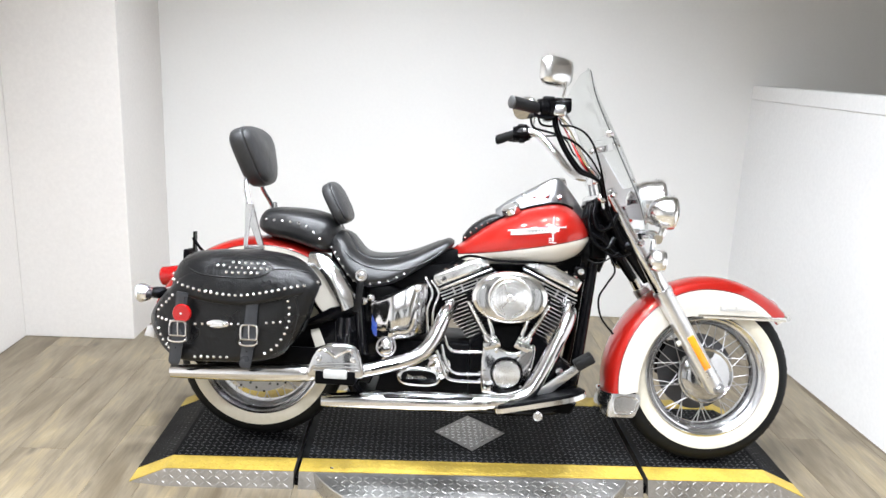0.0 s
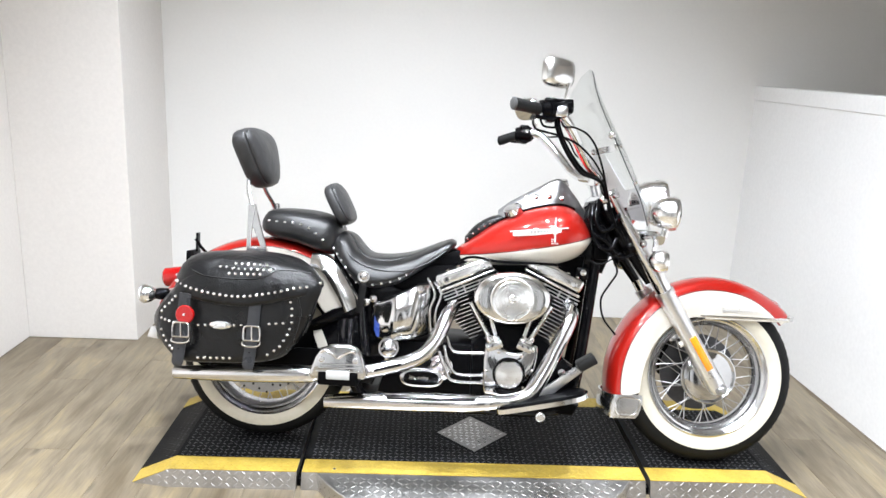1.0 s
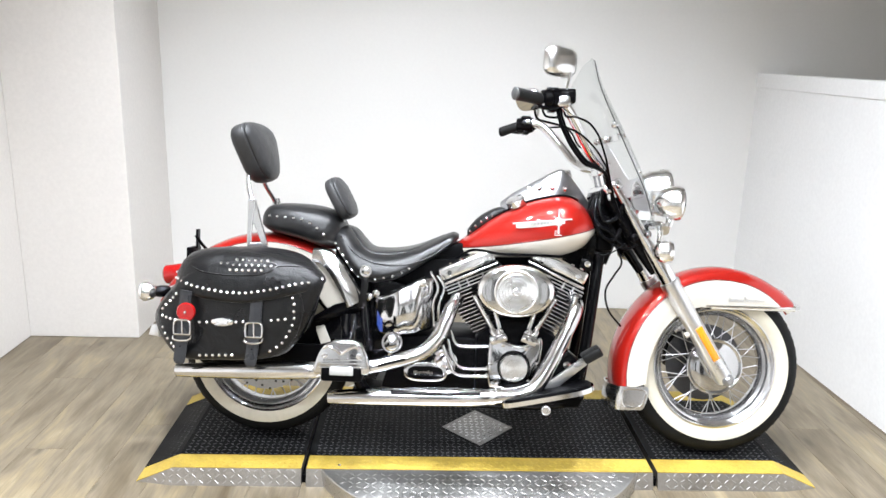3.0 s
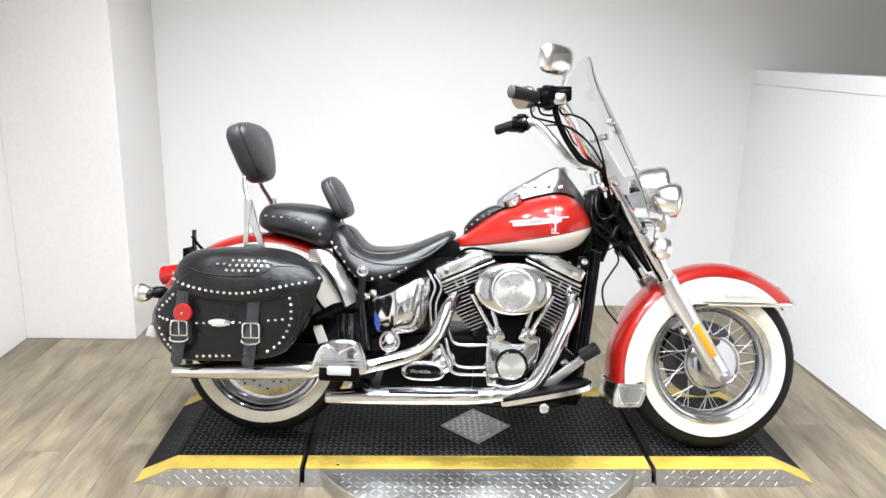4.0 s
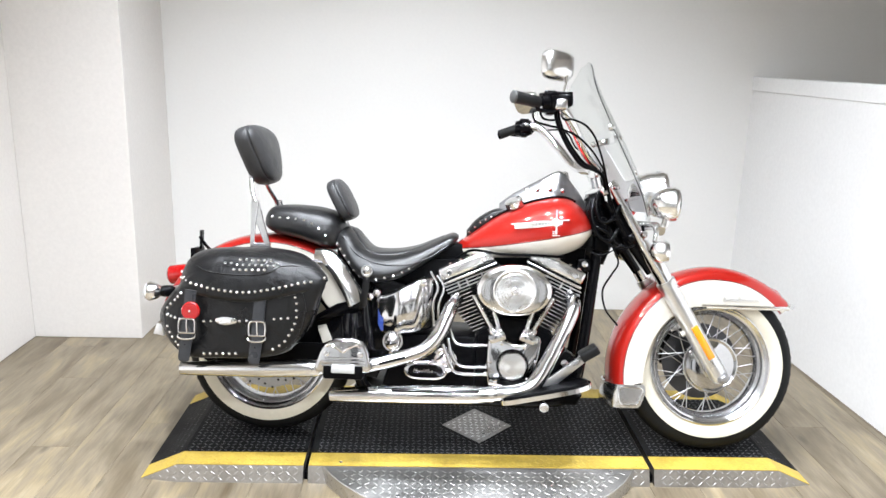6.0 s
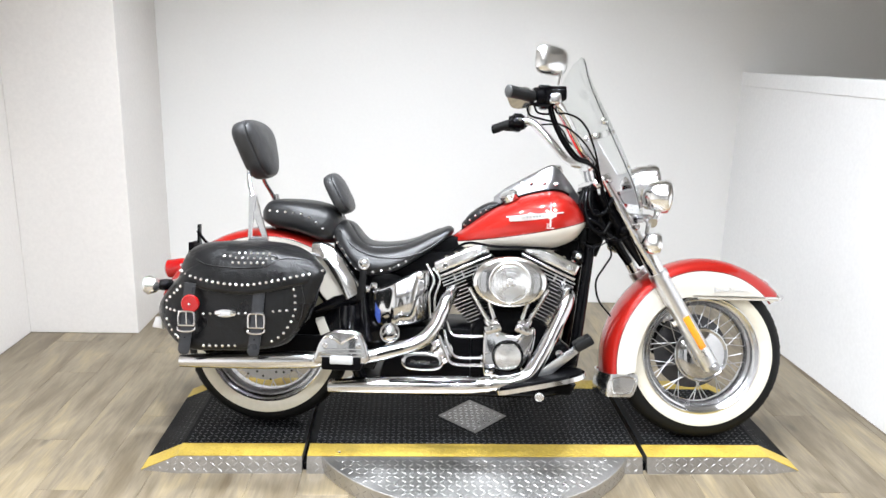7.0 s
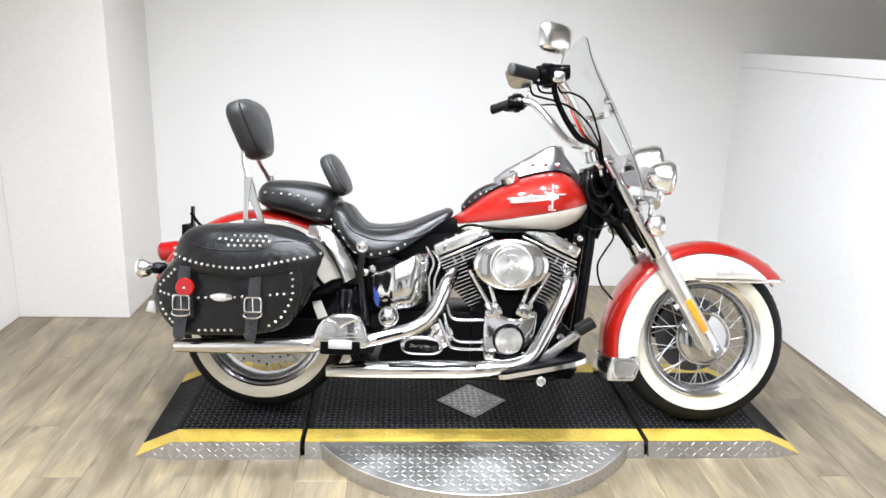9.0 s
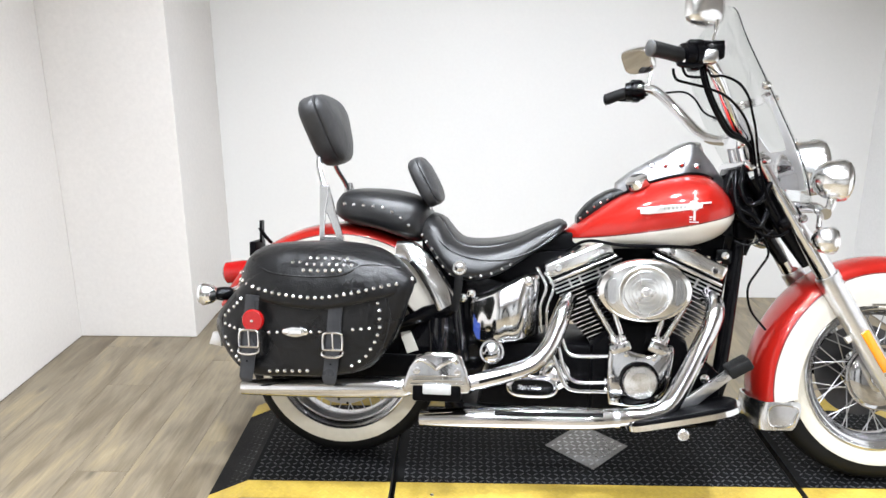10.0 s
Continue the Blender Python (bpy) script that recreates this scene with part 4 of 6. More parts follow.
for spot in ((1.252, -0.13, 0.97), (1.351, -0.16, 0.801)):
    steered("shield_grommet", lathe([(-0.014, 0.0005), (-0.012, 0.008), (-0.005, 0.0128), (0.005, 0.0128), (0.012, 0.008), (0.014, 0.0005)], spot, (0, -1, 0), 18), CHROME, "chrome windshield mount knob")

# ---- handlebar and controls
for s in (-1, 1):
    barred("riser", tube([(1.235, s * 0.045, 0.95), (1.215, s * 0.045, 1.03)], [0.020, 0.022], 14, 1), CHROME, "chrome handlebar riser")
BAR = [(1.222, 0.06, 1.032), (1.195, 0.13, 1.040), (1.135, 0.215, 1.083), (1.062, 0.318, 1.172), (1.018, 0.356, 1.222), (0.985, 0.370, 1.233), (0.955, 0.382, 1.230), (0.884, 0.413, 1.207)]
FAR_BAR = [(1.216, 0.07, 1.042), (1.183, 0.15, 1.050), (1.152, 0.217, 1.080), (1.108, 0.288, 1.148), (1.046, 0.345, 1.222), (1.014, 0.360, 1.236), (0.985, 0.370, 1.238), (0.955, 0.382, 1.230), (0.884, 0.413, 1.207)]
full = [(x, -y, z) for x, y, z in [(0.860, 0.434, 1.239)] + BAR[-2::-1]] + [(1.222, 0, 1.035)] + FAR_BAR
barred("handlebar", tube(full, 0.0175, 14, 6), CHROME, "chrome swept-back handlebar")
barred("bar_clamp", box(1.195, 1.245, -0.07, 0.07, 1.01, 1.062, 0.012, 3), CHROME)
for s in (-1, 1):
    g = [(0.958, s * 0.381, 1.230), (0.918, s * 0.398, 1.219), (0.880, s * 0.415, 1.205)] if s > 0 else [(0.945, -0.386, 1.230), (0.905, -0.410, 1.235), (0.856, -0.437, 1.240)]
    grip = barred("grip", tube(g, [0.0205, 0.0195, 0.0205], 16, 5), GRIP_RUBBER, "black rubber handgrip")
    part("grip_end", lathe([(0, 0.0205), (0.006, 0.0205), (0.010, 0.015), (0.011, 0.0005)], g[2], (-1, s * 0.42, -0.1 if s > 0 else 0.0), 16), BLACK_GLOSS if s > 0 else GRIP_END, grip)
    hous = lathe([(-0.036, 0.020), (-0.034, 0.031), (-0.014, 0.034), (-0.012, 0.030), (-0.008, 0.030), (-0.006, 0.034), (0.016, 0.034), (0.032, 0.029), (0.034, 0.018)], (0.976, s * 0.382, 1.232), (1, -s * 0.3, 0.05), 20)
    box(0.955, 0.995, s * 0.382 - 0.024, s * 0.382 + 0.024, 1.250, 1.270, 0.006, 2, hous)
    box(0.962, 0.990, s * 0.382 - 0.022, s * 0.382 + 0.022, 1.192, 1.212, 0.006, 2, hous)
    sw = barred("switch_housing", hous, BLACK_GLOSS, "black switch housing")
    part("switch_button", box(0.975, 0.99, s * 0.382 - s * 0.034 - 0.006, s * 0.382 - s * 0.034 + 0.006, 1.236, 1.25, 0.002), CHROME, sw)
    lev = tube([(1.015, s * 0.372, 1.222), (0.985, s * 0.400, 1.206), (0.955, s * 0.412, 1.203), (0.925, s * 0.420, 1.206)], [0.007, 0.007, 0.006, 0.007], 10, 5, flat=0.7)
    barred("lever", lev, BLACK_GLOSS, "black control lever")
    # mirror: stem, chrome shell, glass
    stem = tube([(1.015, s * 0.378, 1.235), (1.022, s * 0.383, 1.27), (1.030, s * 0.388, 1.32)], 0.0055, 10, 5)
    mr = barred("mirror", stem, CHROME, "rectangular chrome rear-view mirror")
    mm = Matrix.Translation((0.995, s * 0.385, 1.352)) @ pose(0, 0, 0, 0, 4, -52) if s < 0 else Matrix.Translation((0.985, 0.400, 1.342)) @ pose(0, 0, 0, 0, -30, 40)
    outline = []
    for k in range(32):
        a = 2 * math.pi * k / 32
        cc, ss = math.cos(a), math.sin(a)
        outline.append((0.066 * math.copysign(abs(cc) ** 0.55, cc), 0.048 * math.copysign(abs(ss) ** 0.55, ss)))
    mb = bmesh.new()
    loft([[mm @ Vector((x, y * f, z * f)) for y, z in outline] for x, f in ((-0.012, 0.95), (-0.008, 1.0), (0.006, 1.0), (0.020, 0.86), (0.030, 0.55), (0.034, 0.2))], True, mb)
    part("shell", mb, LAMP_CHROME, mr, "chrome mirror shell")
    gb = bmesh.new()
    loft([[mm @ Vector((x, y * 0.88, z * 0.86)) for y, z in outline] for x in (-0.0135, -0.0115)], True, gb)
    part("glass", gb, MIRROR, mr, "mirror glass")
mc = box(0.998, 1.050, -0.400, -0.345, 1.222, 1.262, 0.008, 3)
box(0.994, 1.048, -0.398, -0.347, 1.259, 1.268, 0.003, 2, mc)
barred("brake_reservoir", mc, BLACK_GLOSS, "black brake fluid reservoir")
barred("lever_clamp", box(0.988, 1.032, -0.412, -0.375, 1.208, 1.245, 0.010, 3), SATIN_CHROME, "chrome lever clamp")
barred("clamp_collar", lathe([(-0.010, 0.024), (-0.008, 0.027), (0.008, 0.027), (0.010, 0.024)], (0.948, -0.386, 1.231), (1, 0.5, -0.1), 20), CHROME, "chrome throttle collar")

# ---- cables
CABLES = [
    [(1.006, -0.372, 1.204), (1.009, -0.372, 1.183), (1.031, -0.352, 1.137), (1.067, -0.315, 1.092), (1.119, -0.25, 1.05), (1.174, -0.17, 1.041), (1.217, -0.12, 1.027), (1.236, -0.1, 0.979), (1.248, -0.1, 0.918)],
    [(0.996, -0.38, 1.203), (1.001, -0.38, 1.178), (1.023, -0.36, 1.134), (1.058, -0.325, 1.087), (1.11, -0.26, 1.043), (1.169, -0.18, 1.032), (1.212, -0.13, 1.013), (1.234, -0.1, 0.948)],
    [(1.017, -0.365, 1.199), (1.026, -0.372, 1.182), (1.057, -0.37, 1.182), (1.103, -0.35, 1.167), (1.139, -0.32, 1.135), (1.164, -0.28, 1.099), (1.19, -0.24, 1.05), (1.211, -0.2, 0.998), (1.235, -0.17, 0.937), (1.27, -0.14, 0.859)],
    [(0.92, -0.4, 1.196), (0.923, -0.4, 1.18), (0.935, -0.395, 1.167), (0.97, -0.385, 1.16), (1.018, -0.37, 1.151), (1.079, -0.34, 1.131), (1.14, -0.28, 1.092), (1.187, -0.2, 1.054), (1.217, -0.14, 1.026), (1.239, -0.11, 0.958)],
    [(0.944, -0.39, 1.21), (0.948, -0.395, 1.19), (0.959, -0.395, 1.178), (0.987, -0.39, 1.176), (1.008, -0.38, 1.182)],
    [(1.071, 0.34, 1.222), (1.123, 0.3, 1.22), (1.148, 0.25, 1.193), (1.165, 0.18, 1.139), (1.192, 0.08, 1.106), (1.221, -0.02, 1.063), (1.235, -0.06, 1.016)],
    [(1.24, -0.10, 0.80), (1.27, -0.12, 0.745), (1.285, -0.12, 0.70), (1.26, -0.12, 0.655), (1.235, -0.11, 0.60), (1.25, -0.10, 0.53), (1.30, -0.09, 0.47)],
    [(1.22, -0.11, 0.79), (1.26, -0.14, 0.76), (1.30, -0.14, 0.755), (1.34, -0.12, 0.77)],
]
for k, c in enumerate(CABLES):
    barred("control_cable", tube(c, 0.0062 if k < 2 else 0.0036, 8, 8), BLACK_SATIN, "black sheathed cable")

# ---- hoses round the steering neck
for hose in ([(1.218, -0.09, 0.964), (1.201, -0.12, 0.903), (1.222, -0.13, 0.852), (1.261, -0.13, 0.865), (1.29, -0.11, 0.918)],
             [(1.192, -0.09, 0.934), (1.187, -0.12, 0.866), (1.212, -0.13, 0.803), (1.254, -0.13, 0.785), (1.281, -0.12, 0.826)],
             [(1.18, -0.1, 0.893), (1.199, -0.125, 0.839), (1.24, -0.13, 0.816), (1.276, -0.12, 0.777), (1.311, -0.11, 0.761)]):
    fixed("neck_hose", tube(hose, 0.0085, 10, 7), BLACK_GLOSS, "black rubber hose")
fixed("neck_wire", tube([(1.3, -0.12, 0.774), (1.264, -0.13, 0.749), (1.225, -0.13, 0.731), (1.19, -0.12, 0.741)], 0.0028, 6, 6), BLACK_SATIN, "thin black wire")

# ---- tank and console
xs = list(np.linspace(0.690, 1.198, 40))
TANK_HALF = [(0.69, 0.035), (0.75, 0.105), (0.85, 0.165), (0.96, 0.205), (1.06, 0.222), (1.13, 0.205), (1.17, 0.165), (1.198, 0.09)]
TANK_LOW = [(0.69, 0.714), (0.75, 0.702), (0.85, 0.699), (1.0, 0.706), (1.08, 0.716), (1.15, 0.745), (1.198, 0.80)]
TANK_TOP = [(0.69, 0.742), (0.75, 0.790), (0.82, 0.844), (0.90, 0.892), (0.98, 0.926), (1.06, 0.943), (1.12, 0.930), (1.165, 0.892), (1.198, 0.832)]
tank = fixed("fuel_tank", hull(xs, TANK_HALF, TANK_LOW, TANK_TOP, 2.35, 0.05, 48), TANK, "teardrop fuel tank, metallic red over cream", 60)
con = bmesh.new()
CX = np.linspace(0.855, 1.185, 26)
loops = []
for x in CX:
    top = table(x, [(0.855, 0.905), (0.90, 0.940), (1.045, 1.024), (1.070, 1.034), (1.088, 1.028), (1.15, 0.955), (1.185, 0.905)])
    half = curve_table(x, [(0.855, 0.040), (0.93, 0.074), (1.02, 0.094), (1.08, 0.088), (1.15, 0.05), (1.185, 0.03)])
    low = curve_table(x, [(0.855, 0.85), (0.96, 0.90), (1.06, 0.92), (1.185, 0.86)])
    loops.append([(x, y * half, low if z == 0 else low + (top - low) * z) for y, z in
                  ((-1, 0), (-0.93, 0.35), (-0.78, 0.72), (-0.60, 0.93), (-0.45, 1.0), (0.45, 1.0), (0.60, 0.93), (0.78, 0.72), (0.93, 0.35), (1, 0))])
loft(loops, True, con)
console = part("console", con, DULL_CHROME, tank, "chrome instrument console", smooth=22)
part("speedometer", lathe([(-0.02, 0.062), (0.004, 0.062), (0.010, 0.056), (0.012, 0.05), (0.0125, 0.001)], (1.050, 0, 1.006), (-0.35, 0, 1), 36), CHROME, tank, "round chrome speedometer bezel")
for k, (x, y, z) in enumerate(((0.955, -0.055, 0.958), (0.99, -0.075, 0.962), (1.035, -0.088, 0.965), (1.08, -0.086, 0.96))):
    part("console_bolt", lathe([(-0.004, 0.010), (0.006, 0.009), (0.009, 0.0005)], (x, y, z), (-0.1, -0.6, 0.8), 12), CHROME, tank)
def tank_top(x, y):
    """Height of the tank's crown at a distance y from its middle."""
    half, lo, hi = (curve_table(x, t) for t in (TANK_HALF, TANK_LOW, TANK_TOP))
    return (lo + hi) / 2 + (hi - lo) / 2 * max(0.0, 1 - abs(y / half) ** 2.35) ** (1 / 2.35)


for s in (-1, 1):
    trim_xs = np.linspace(0.80, 1.13, 14)
    halves = [curve_table(x, [(0.80, 0.050), (0.855, 0.064), (0.93, 0.082), (1.02, 0.101), (1.08, 0.096), (1.13, 0.075)]) for x in trim_xs]
    part("console_trim", tube([(x, s * h, tank_top(x, h) + 0.001) for x, h in zip(trim_xs, halves)], 0.0055, 8, 3), BLACK_SATIN, tank, "black trim between console and tank")
for s in (-1, 1):
    part("fuel_cap", lathe([(-0.01, 0.036), (0.010, 0.036), (0.016, 0.030), (0.018, 0.001)], (0.908, s * 0.085, 0.908), (-0.4, s * 0.30, 1), 24), CHROME, tank, "chrome fuel cap")


def tank_side(x, z):
    half, lo, hi = (curve_table(x, t) for t in (TANK_HALF, TANK_LOW, TANK_TOP))
    q = (z - (lo + hi) / 2) / ((hi - lo) / 2)
    return -half * max(0.0, 1 - abs(q) ** 2.35) ** (1 / 2.35) * (1 - 0.05 * q)


emb = bmesh.new()
loops = []
for k in range(9):
    x = 0.905 + 0.165 * k / 8
    zc = 0.826 + 0.022 * k / 8
    h = (0.009, 0.012, 0.012, 0.012, 0.012, 0.011, 0.010, 0.009, 0.008)[k]
    y = tank_side(x, zc)
    loops.append([(x, y + 0.002, zc - h), (x, y + 0.002, zc + h), (x, y - 0.005, zc + h * 0.7), (x, y - 0.005, zc - h * 0.7)])
loft(loops, True, emb)
emblem = part("tank_emblem", emb, EMBLEM, tank, "chrome winged bar emblem")
y = tank_side(1.048, 0.845)
part("emblem_shield", lathe([(-0.002, 0.015), (0.004, 0.0145), (0.007, 0.009), (0.008, 0.0005)], (1.048, y, 0.847), (0, -1, 0.1), 20), EMBLEM, emblem)
part("emblem_mast", prism([(1.046, 0.806), (1.052, 0.806), (1.050, 0.892), (1.047, 0.892)], y - 0.006, y + 0.004), EMBLEM, emblem)
part("emblem_wing", prism([(0.892, 0.834), (1.094, 0.856), (1.094, 0.860), (0.892, 0.838)], y - 0.004, y + 0.012), EMBLEM, emblem)
bars = bmesh.new()
for k in range(3):
    box(1.036, 1.062, y - 0.003, y + 0.006, 0.800 + 0.007 * k, 0.803 + 0.007 * k, 0, 1, bars)
part("emblem_bars", bars, EMBLEM, emblem)
lett = bmesh.new()
for k in range(10):
    xx = 0.925 + 0.0105 * k
    box(xx, xx + 0.006, tank_side(xx, 0.835) - 0.0058, tank_side(xx, 0.835), 0.829 + 0.00125 * k, 0.835 + 0.00125 * k, 0, 1, lett)
part("emblem_marks", lett, BADGE_GREY, emblem)

# studded leather panel behind the console
bib = fixed("tank_bib", hull(list(np.linspace(0.735, 0.885, 14)), [(0.735, 0.04), (0.80, 0.06), (0.885, 0.055)], [(0.735, 0.76), (0.885, 0.86)],
                             [(0.735, 0.800), (0.77, 0.842), (0.82, 0.876), (0.86, 0.888), (0.885, 0.880)], 3.0), LEATHER, "black studded leather tank panel")
st = bmesh.new()
for k in range(6):
    x = 0.745 + 0.02 * k
    stud(st, x, -0.058, curve_table(x, [(0.735, 0.785), (0.79, 0.835), (0.86, 0.868)]), 0.005)
part("studding", st, CHROME, bib)["kind"] = "stuff"

# ---- seats
SEAT_LOW = [(0.245, 0.742), (0.293, 0.672), (0.345, 0.614), (0.40, 0.595), (0.45, 0.601), (0.50, 0.618), (0.55, 0.648), (0.60, 0.682), (0.686, 0.745), (0.705, 0.764)]
SEAT_TOP = [(0.245, 0.776), (0.275, 0.798), (0.31, 0.788), (0.35, 0.742), (0.39, 0.716), (0.46, 0.713), (0.54, 0.728), (0.61, 0.756), (0.68, 0.786), (0.705, 0.778)]
SEAT_HALF = [(0.245, 0.09), (0.27, 0.135), (0.32, 0.165), (0.40, 0.180), (0.48, 0.175), (0.56, 0.150), (0.64, 0.115), (0.69, 0.09), (0.705, 0.06)]
rider = fixed("rider_seat", hull(list(np.linspace(0.245, 0.705, 44)), SEAT_HALF, SEAT_LOW, SEAT_TOP, 2.9, 0.16, 40), VINYL, "black studded rider saddle", 60)
dish = loft([oval(x, curve_table(x, [(0.30, 0.05), (0.36, 0.10), (0.44, 0.118), (0.54, 0.10), (0.64, 0.06)]),
                  curve_table(x, SEAT_TOP) - 0.03, curve_table(x, SEAT_TOP) + curve_table(x, [(0.30, 0.0), (0.33, 0.012), (0.37, 0.003), (0.44, 0.004), (0.64, 0.003)]), 2.6, 24)
             for x in np.linspace(0.295, 0.65, 24)])
part("seat_cushion", dish, VINYL, rider, smooth=60)


def hull_side(x, half, low, high, z, power, belly):
    h, lo, hi = curve_table(x, half), curve_table(x, low), curve_table(x, high)
    q = max(-0.999, min(0.999, (z - (lo + hi) / 2) / ((hi - lo) / 2)))
    return -h * (1 - abs(q) ** power) ** (1 / power) * (1 - belly * q)


st = bmesh.new()
SEAT_STUDS = [(0.263, 0.738), (0.278, 0.720), (0.296, 0.698), (0.313, 0.674), (0.331, 0.647), (0.352, 0.624), (0.415, 0.619), (0.446, 0.625), (0.477, 0.632), (0.508, 0.645), (0.533, 0.659)]
for x, z in SEAT_STUDS:
    stud(st, x, hull_side(x, SEAT_HALF, SEAT_LOW, SEAT_TOP, z, 2.9, 0.16) - 0.001, z, 0.0062, (0, -1, -0.2))
part("studding", st, CHROME, rider)["kind"] = "stuff"
part("piping", tube([(x, hull_side(x, SEAT_HALF, SEAT_LOW, SEAT_TOP, z, 2.9, 0.16) - 0.001, z) for x, z in
                     ((0.285, 0.765), (0.33, 0.715), (0.372, 0.688), (0.441, 0.672), (0.523, 0.674), (0.605, 0.702), (0.67, 0.748))], 0.003, 6, 5), VINYL, rider)
cy = hull_side(0.383, SEAT_HALF, SEAT_LOW, SEAT_TOP, 0.648, 2.9, 0.16)
concho = part("concho", lathe([(0, 0.022), (0.003, 0.0215), (0.004, 0.017), (0.0028, 0.014), (0.005, 0.010), (0.006, 0.0005)], (0.383, cy - 0.006, 0.648), (0, -1, 0), 24), SATIN_CHROME, rider, "chrome rosette")
part("tie_strap", tube([(0.381, cy - 0.001, 0.640), (0.380, cy - 0.006, 0.60), (0.374, cy - 0.002, 0.55), (0.366, cy + 0.01, 0.515)], 0.0125, 8, 5, flat=0.3), LEATHER, rider, "black leather strap")

PIL_HALF = [(-0.02, 0.07), (0.01, 0.125), (0.10, 0.150), (0.20, 0.150), (0.26, 0.125), (0.285, 0.07)]
PIL_LOW = [(-0.02, 0.785), (0.03, 0.762), (0.12, 0.744), (0.22, 0.712), (0.26, 0.712), (0.285, 0.745)]
PIL_TOP = [(-0.02, 0.838), (0.01, 0.866), (0.08, 0.873), (0.18, 0.866), (0.25, 0.842), (0.285, 0.792)]
pillion = fixed("pillion_seat", hull(list(np.linspace(-0.02, 0.285, 30)), PIL_HALF, PIL_LOW, PIL_TOP, 3.0, 0.08, 36), VINYL, "black studded passenger pad", 60)
st = bmesh.new()
for x, z in ((0.022, 0.828), (0.052, 0.826), (0.083, 0.825), (0.113, 0.823), (0.143, 0.820), (0.172, 0.808), (0.198, 0.790), (0.222, 0.768)):
    stud(st, x, hull_side(x, PIL_HALF, PIL_LOW, PIL_TOP, z, 3.0, 0.08) - 0.001, z, 0.0062)
part("studding", st, CHROME, pillion)["kind"] = "stuff"


def pad(centre, half_w, half_h, thick, tilt, front=0.4, taper=0.0):
    """A padded back cushion: flat back, crowned front."""
    m = Matrix.Translation(centre) @ pose(0, 0, 0, 0, tilt, 0)
    n = 40
    base = []
    for k in range(n):
        a = 2 * math.pi * k / n
        c, s = math.cos(a), math.sin(a)
        yy, zz = math.copysign(abs(c) ** 0.56, c), math.copysign(abs(s) ** 0.56, s)
        base.append((half_w * yy * (1 + taper * zz), half_h * zz * (1 - 0.06 * yy * yy * (zz > 0))))
    lo = []
    for x, f in ((-0.5, 0.35), (-0.48, 0.66), (-0.42, 0.86), (-0.33, 0.955), (-0.22, 0.99), (0.06, 1.0), (0.10, 0.985), (0.12, 0.955), (0.16, 0.975), (0.24, 0.955), (0.33, 0.86), (0.42, 0.66), (0.48, 0.36), (0.50, 0.1)):
        lo.append([m @ Vector((x * thick, yy * f, zz * f)) for yy, zz in base])
    return loft(lo), m


pb, pm = pad((-0.054, 0, 1.056), 0.158, 0.112, 0.108, -17, taper=0.36)
sissy = fixed("passenger_backrest", pb, BACK_VINYL, "black padded passenger backrest", 60)
for s in (-1, 1):
    arm = part("upright", tube([(-0.070, s * 0.085, 0.985), (-0.062, s * 0.115, 0.935), (-0.040, s * 0.150, 0.885), (-0.032, s * 0.160, 0.850)], 0.0085, 10, 5, flat=0.8), SATIN_CHROME, sissy, "chrome backrest upright")
    pl = bmesh.new()
    y0, y1 = s * 0.160, s * 0.172
    prism([(-0.046, 0.885), (-0.048, 0.712), (-0.034, 0.712), (-0.030, 0.800), (-0.018, 0.885)], min(y0, y1), max(y0, y1), 0.002, 1, pl)
    prism([(-0.018, 0.884), (-0.030, 0.800), (-0.024, 0.800), (0.012, 0.712), (0.031, 0.712), (-0.001, 0.815)], min(y0, y1) + 0.0004, max(y0, y1) - 0.0004, 0.002, 1, pl)
    prism([(-0.034, 0.732), (-0.034, 0.712), (0.013, 0.712), (0.006, 0.732)], min(y0, y1) + 0.0008, max(y0, y1) - 0.0008, 0.002, 1, pl)
    part("side_plate", pl, SATIN_CHROME, sissy, "brushed triangular side plate", smooth=30)
pb, pm = pad((0.262, 0, 0.899), 0.120, 0.083, 0.066, -28)
rb = fixed("rider_backrest", pb, BACK_VINYL, "small black padded rider backrest", 60)
part("post", tube([(0.262, 0, 0.85), (0.268, -0.01, 0.775)], 0.010, 12, 1), CHROME, rb, "chrome backrest post")

# ---- saddlebag
BAG = round_outline([(-0.350, 0.474), (-0.298, 0.400), (-0.198, 0.353), (-0.06, 0.352), (0.05, 0.358), (0.152, 0.384), (0.216, 0.452), (0.264, 0.572), (0.270, 0.650), (0.10, 0.690), (-0.12, 0.680), (-0.245, 0.590)], 5)
bcx, bcz = 0.0, 0.52


def bag_shear(x, y, z):
    """The bag narrows forward towards the wheel."""
    return (x - 0.32 * max(0.0, 0.40 - y) * max(0.0, x) / 0.28, -(y - bag_end(x) * max(0.0, (y - 0.15) / 0.265)), z)


def bag_end(x):
    """How far the rear end of the bag's face rounds off towards the wheel."""
    return 2.1 * max(0.0, -0.17 - x) ** 1.5


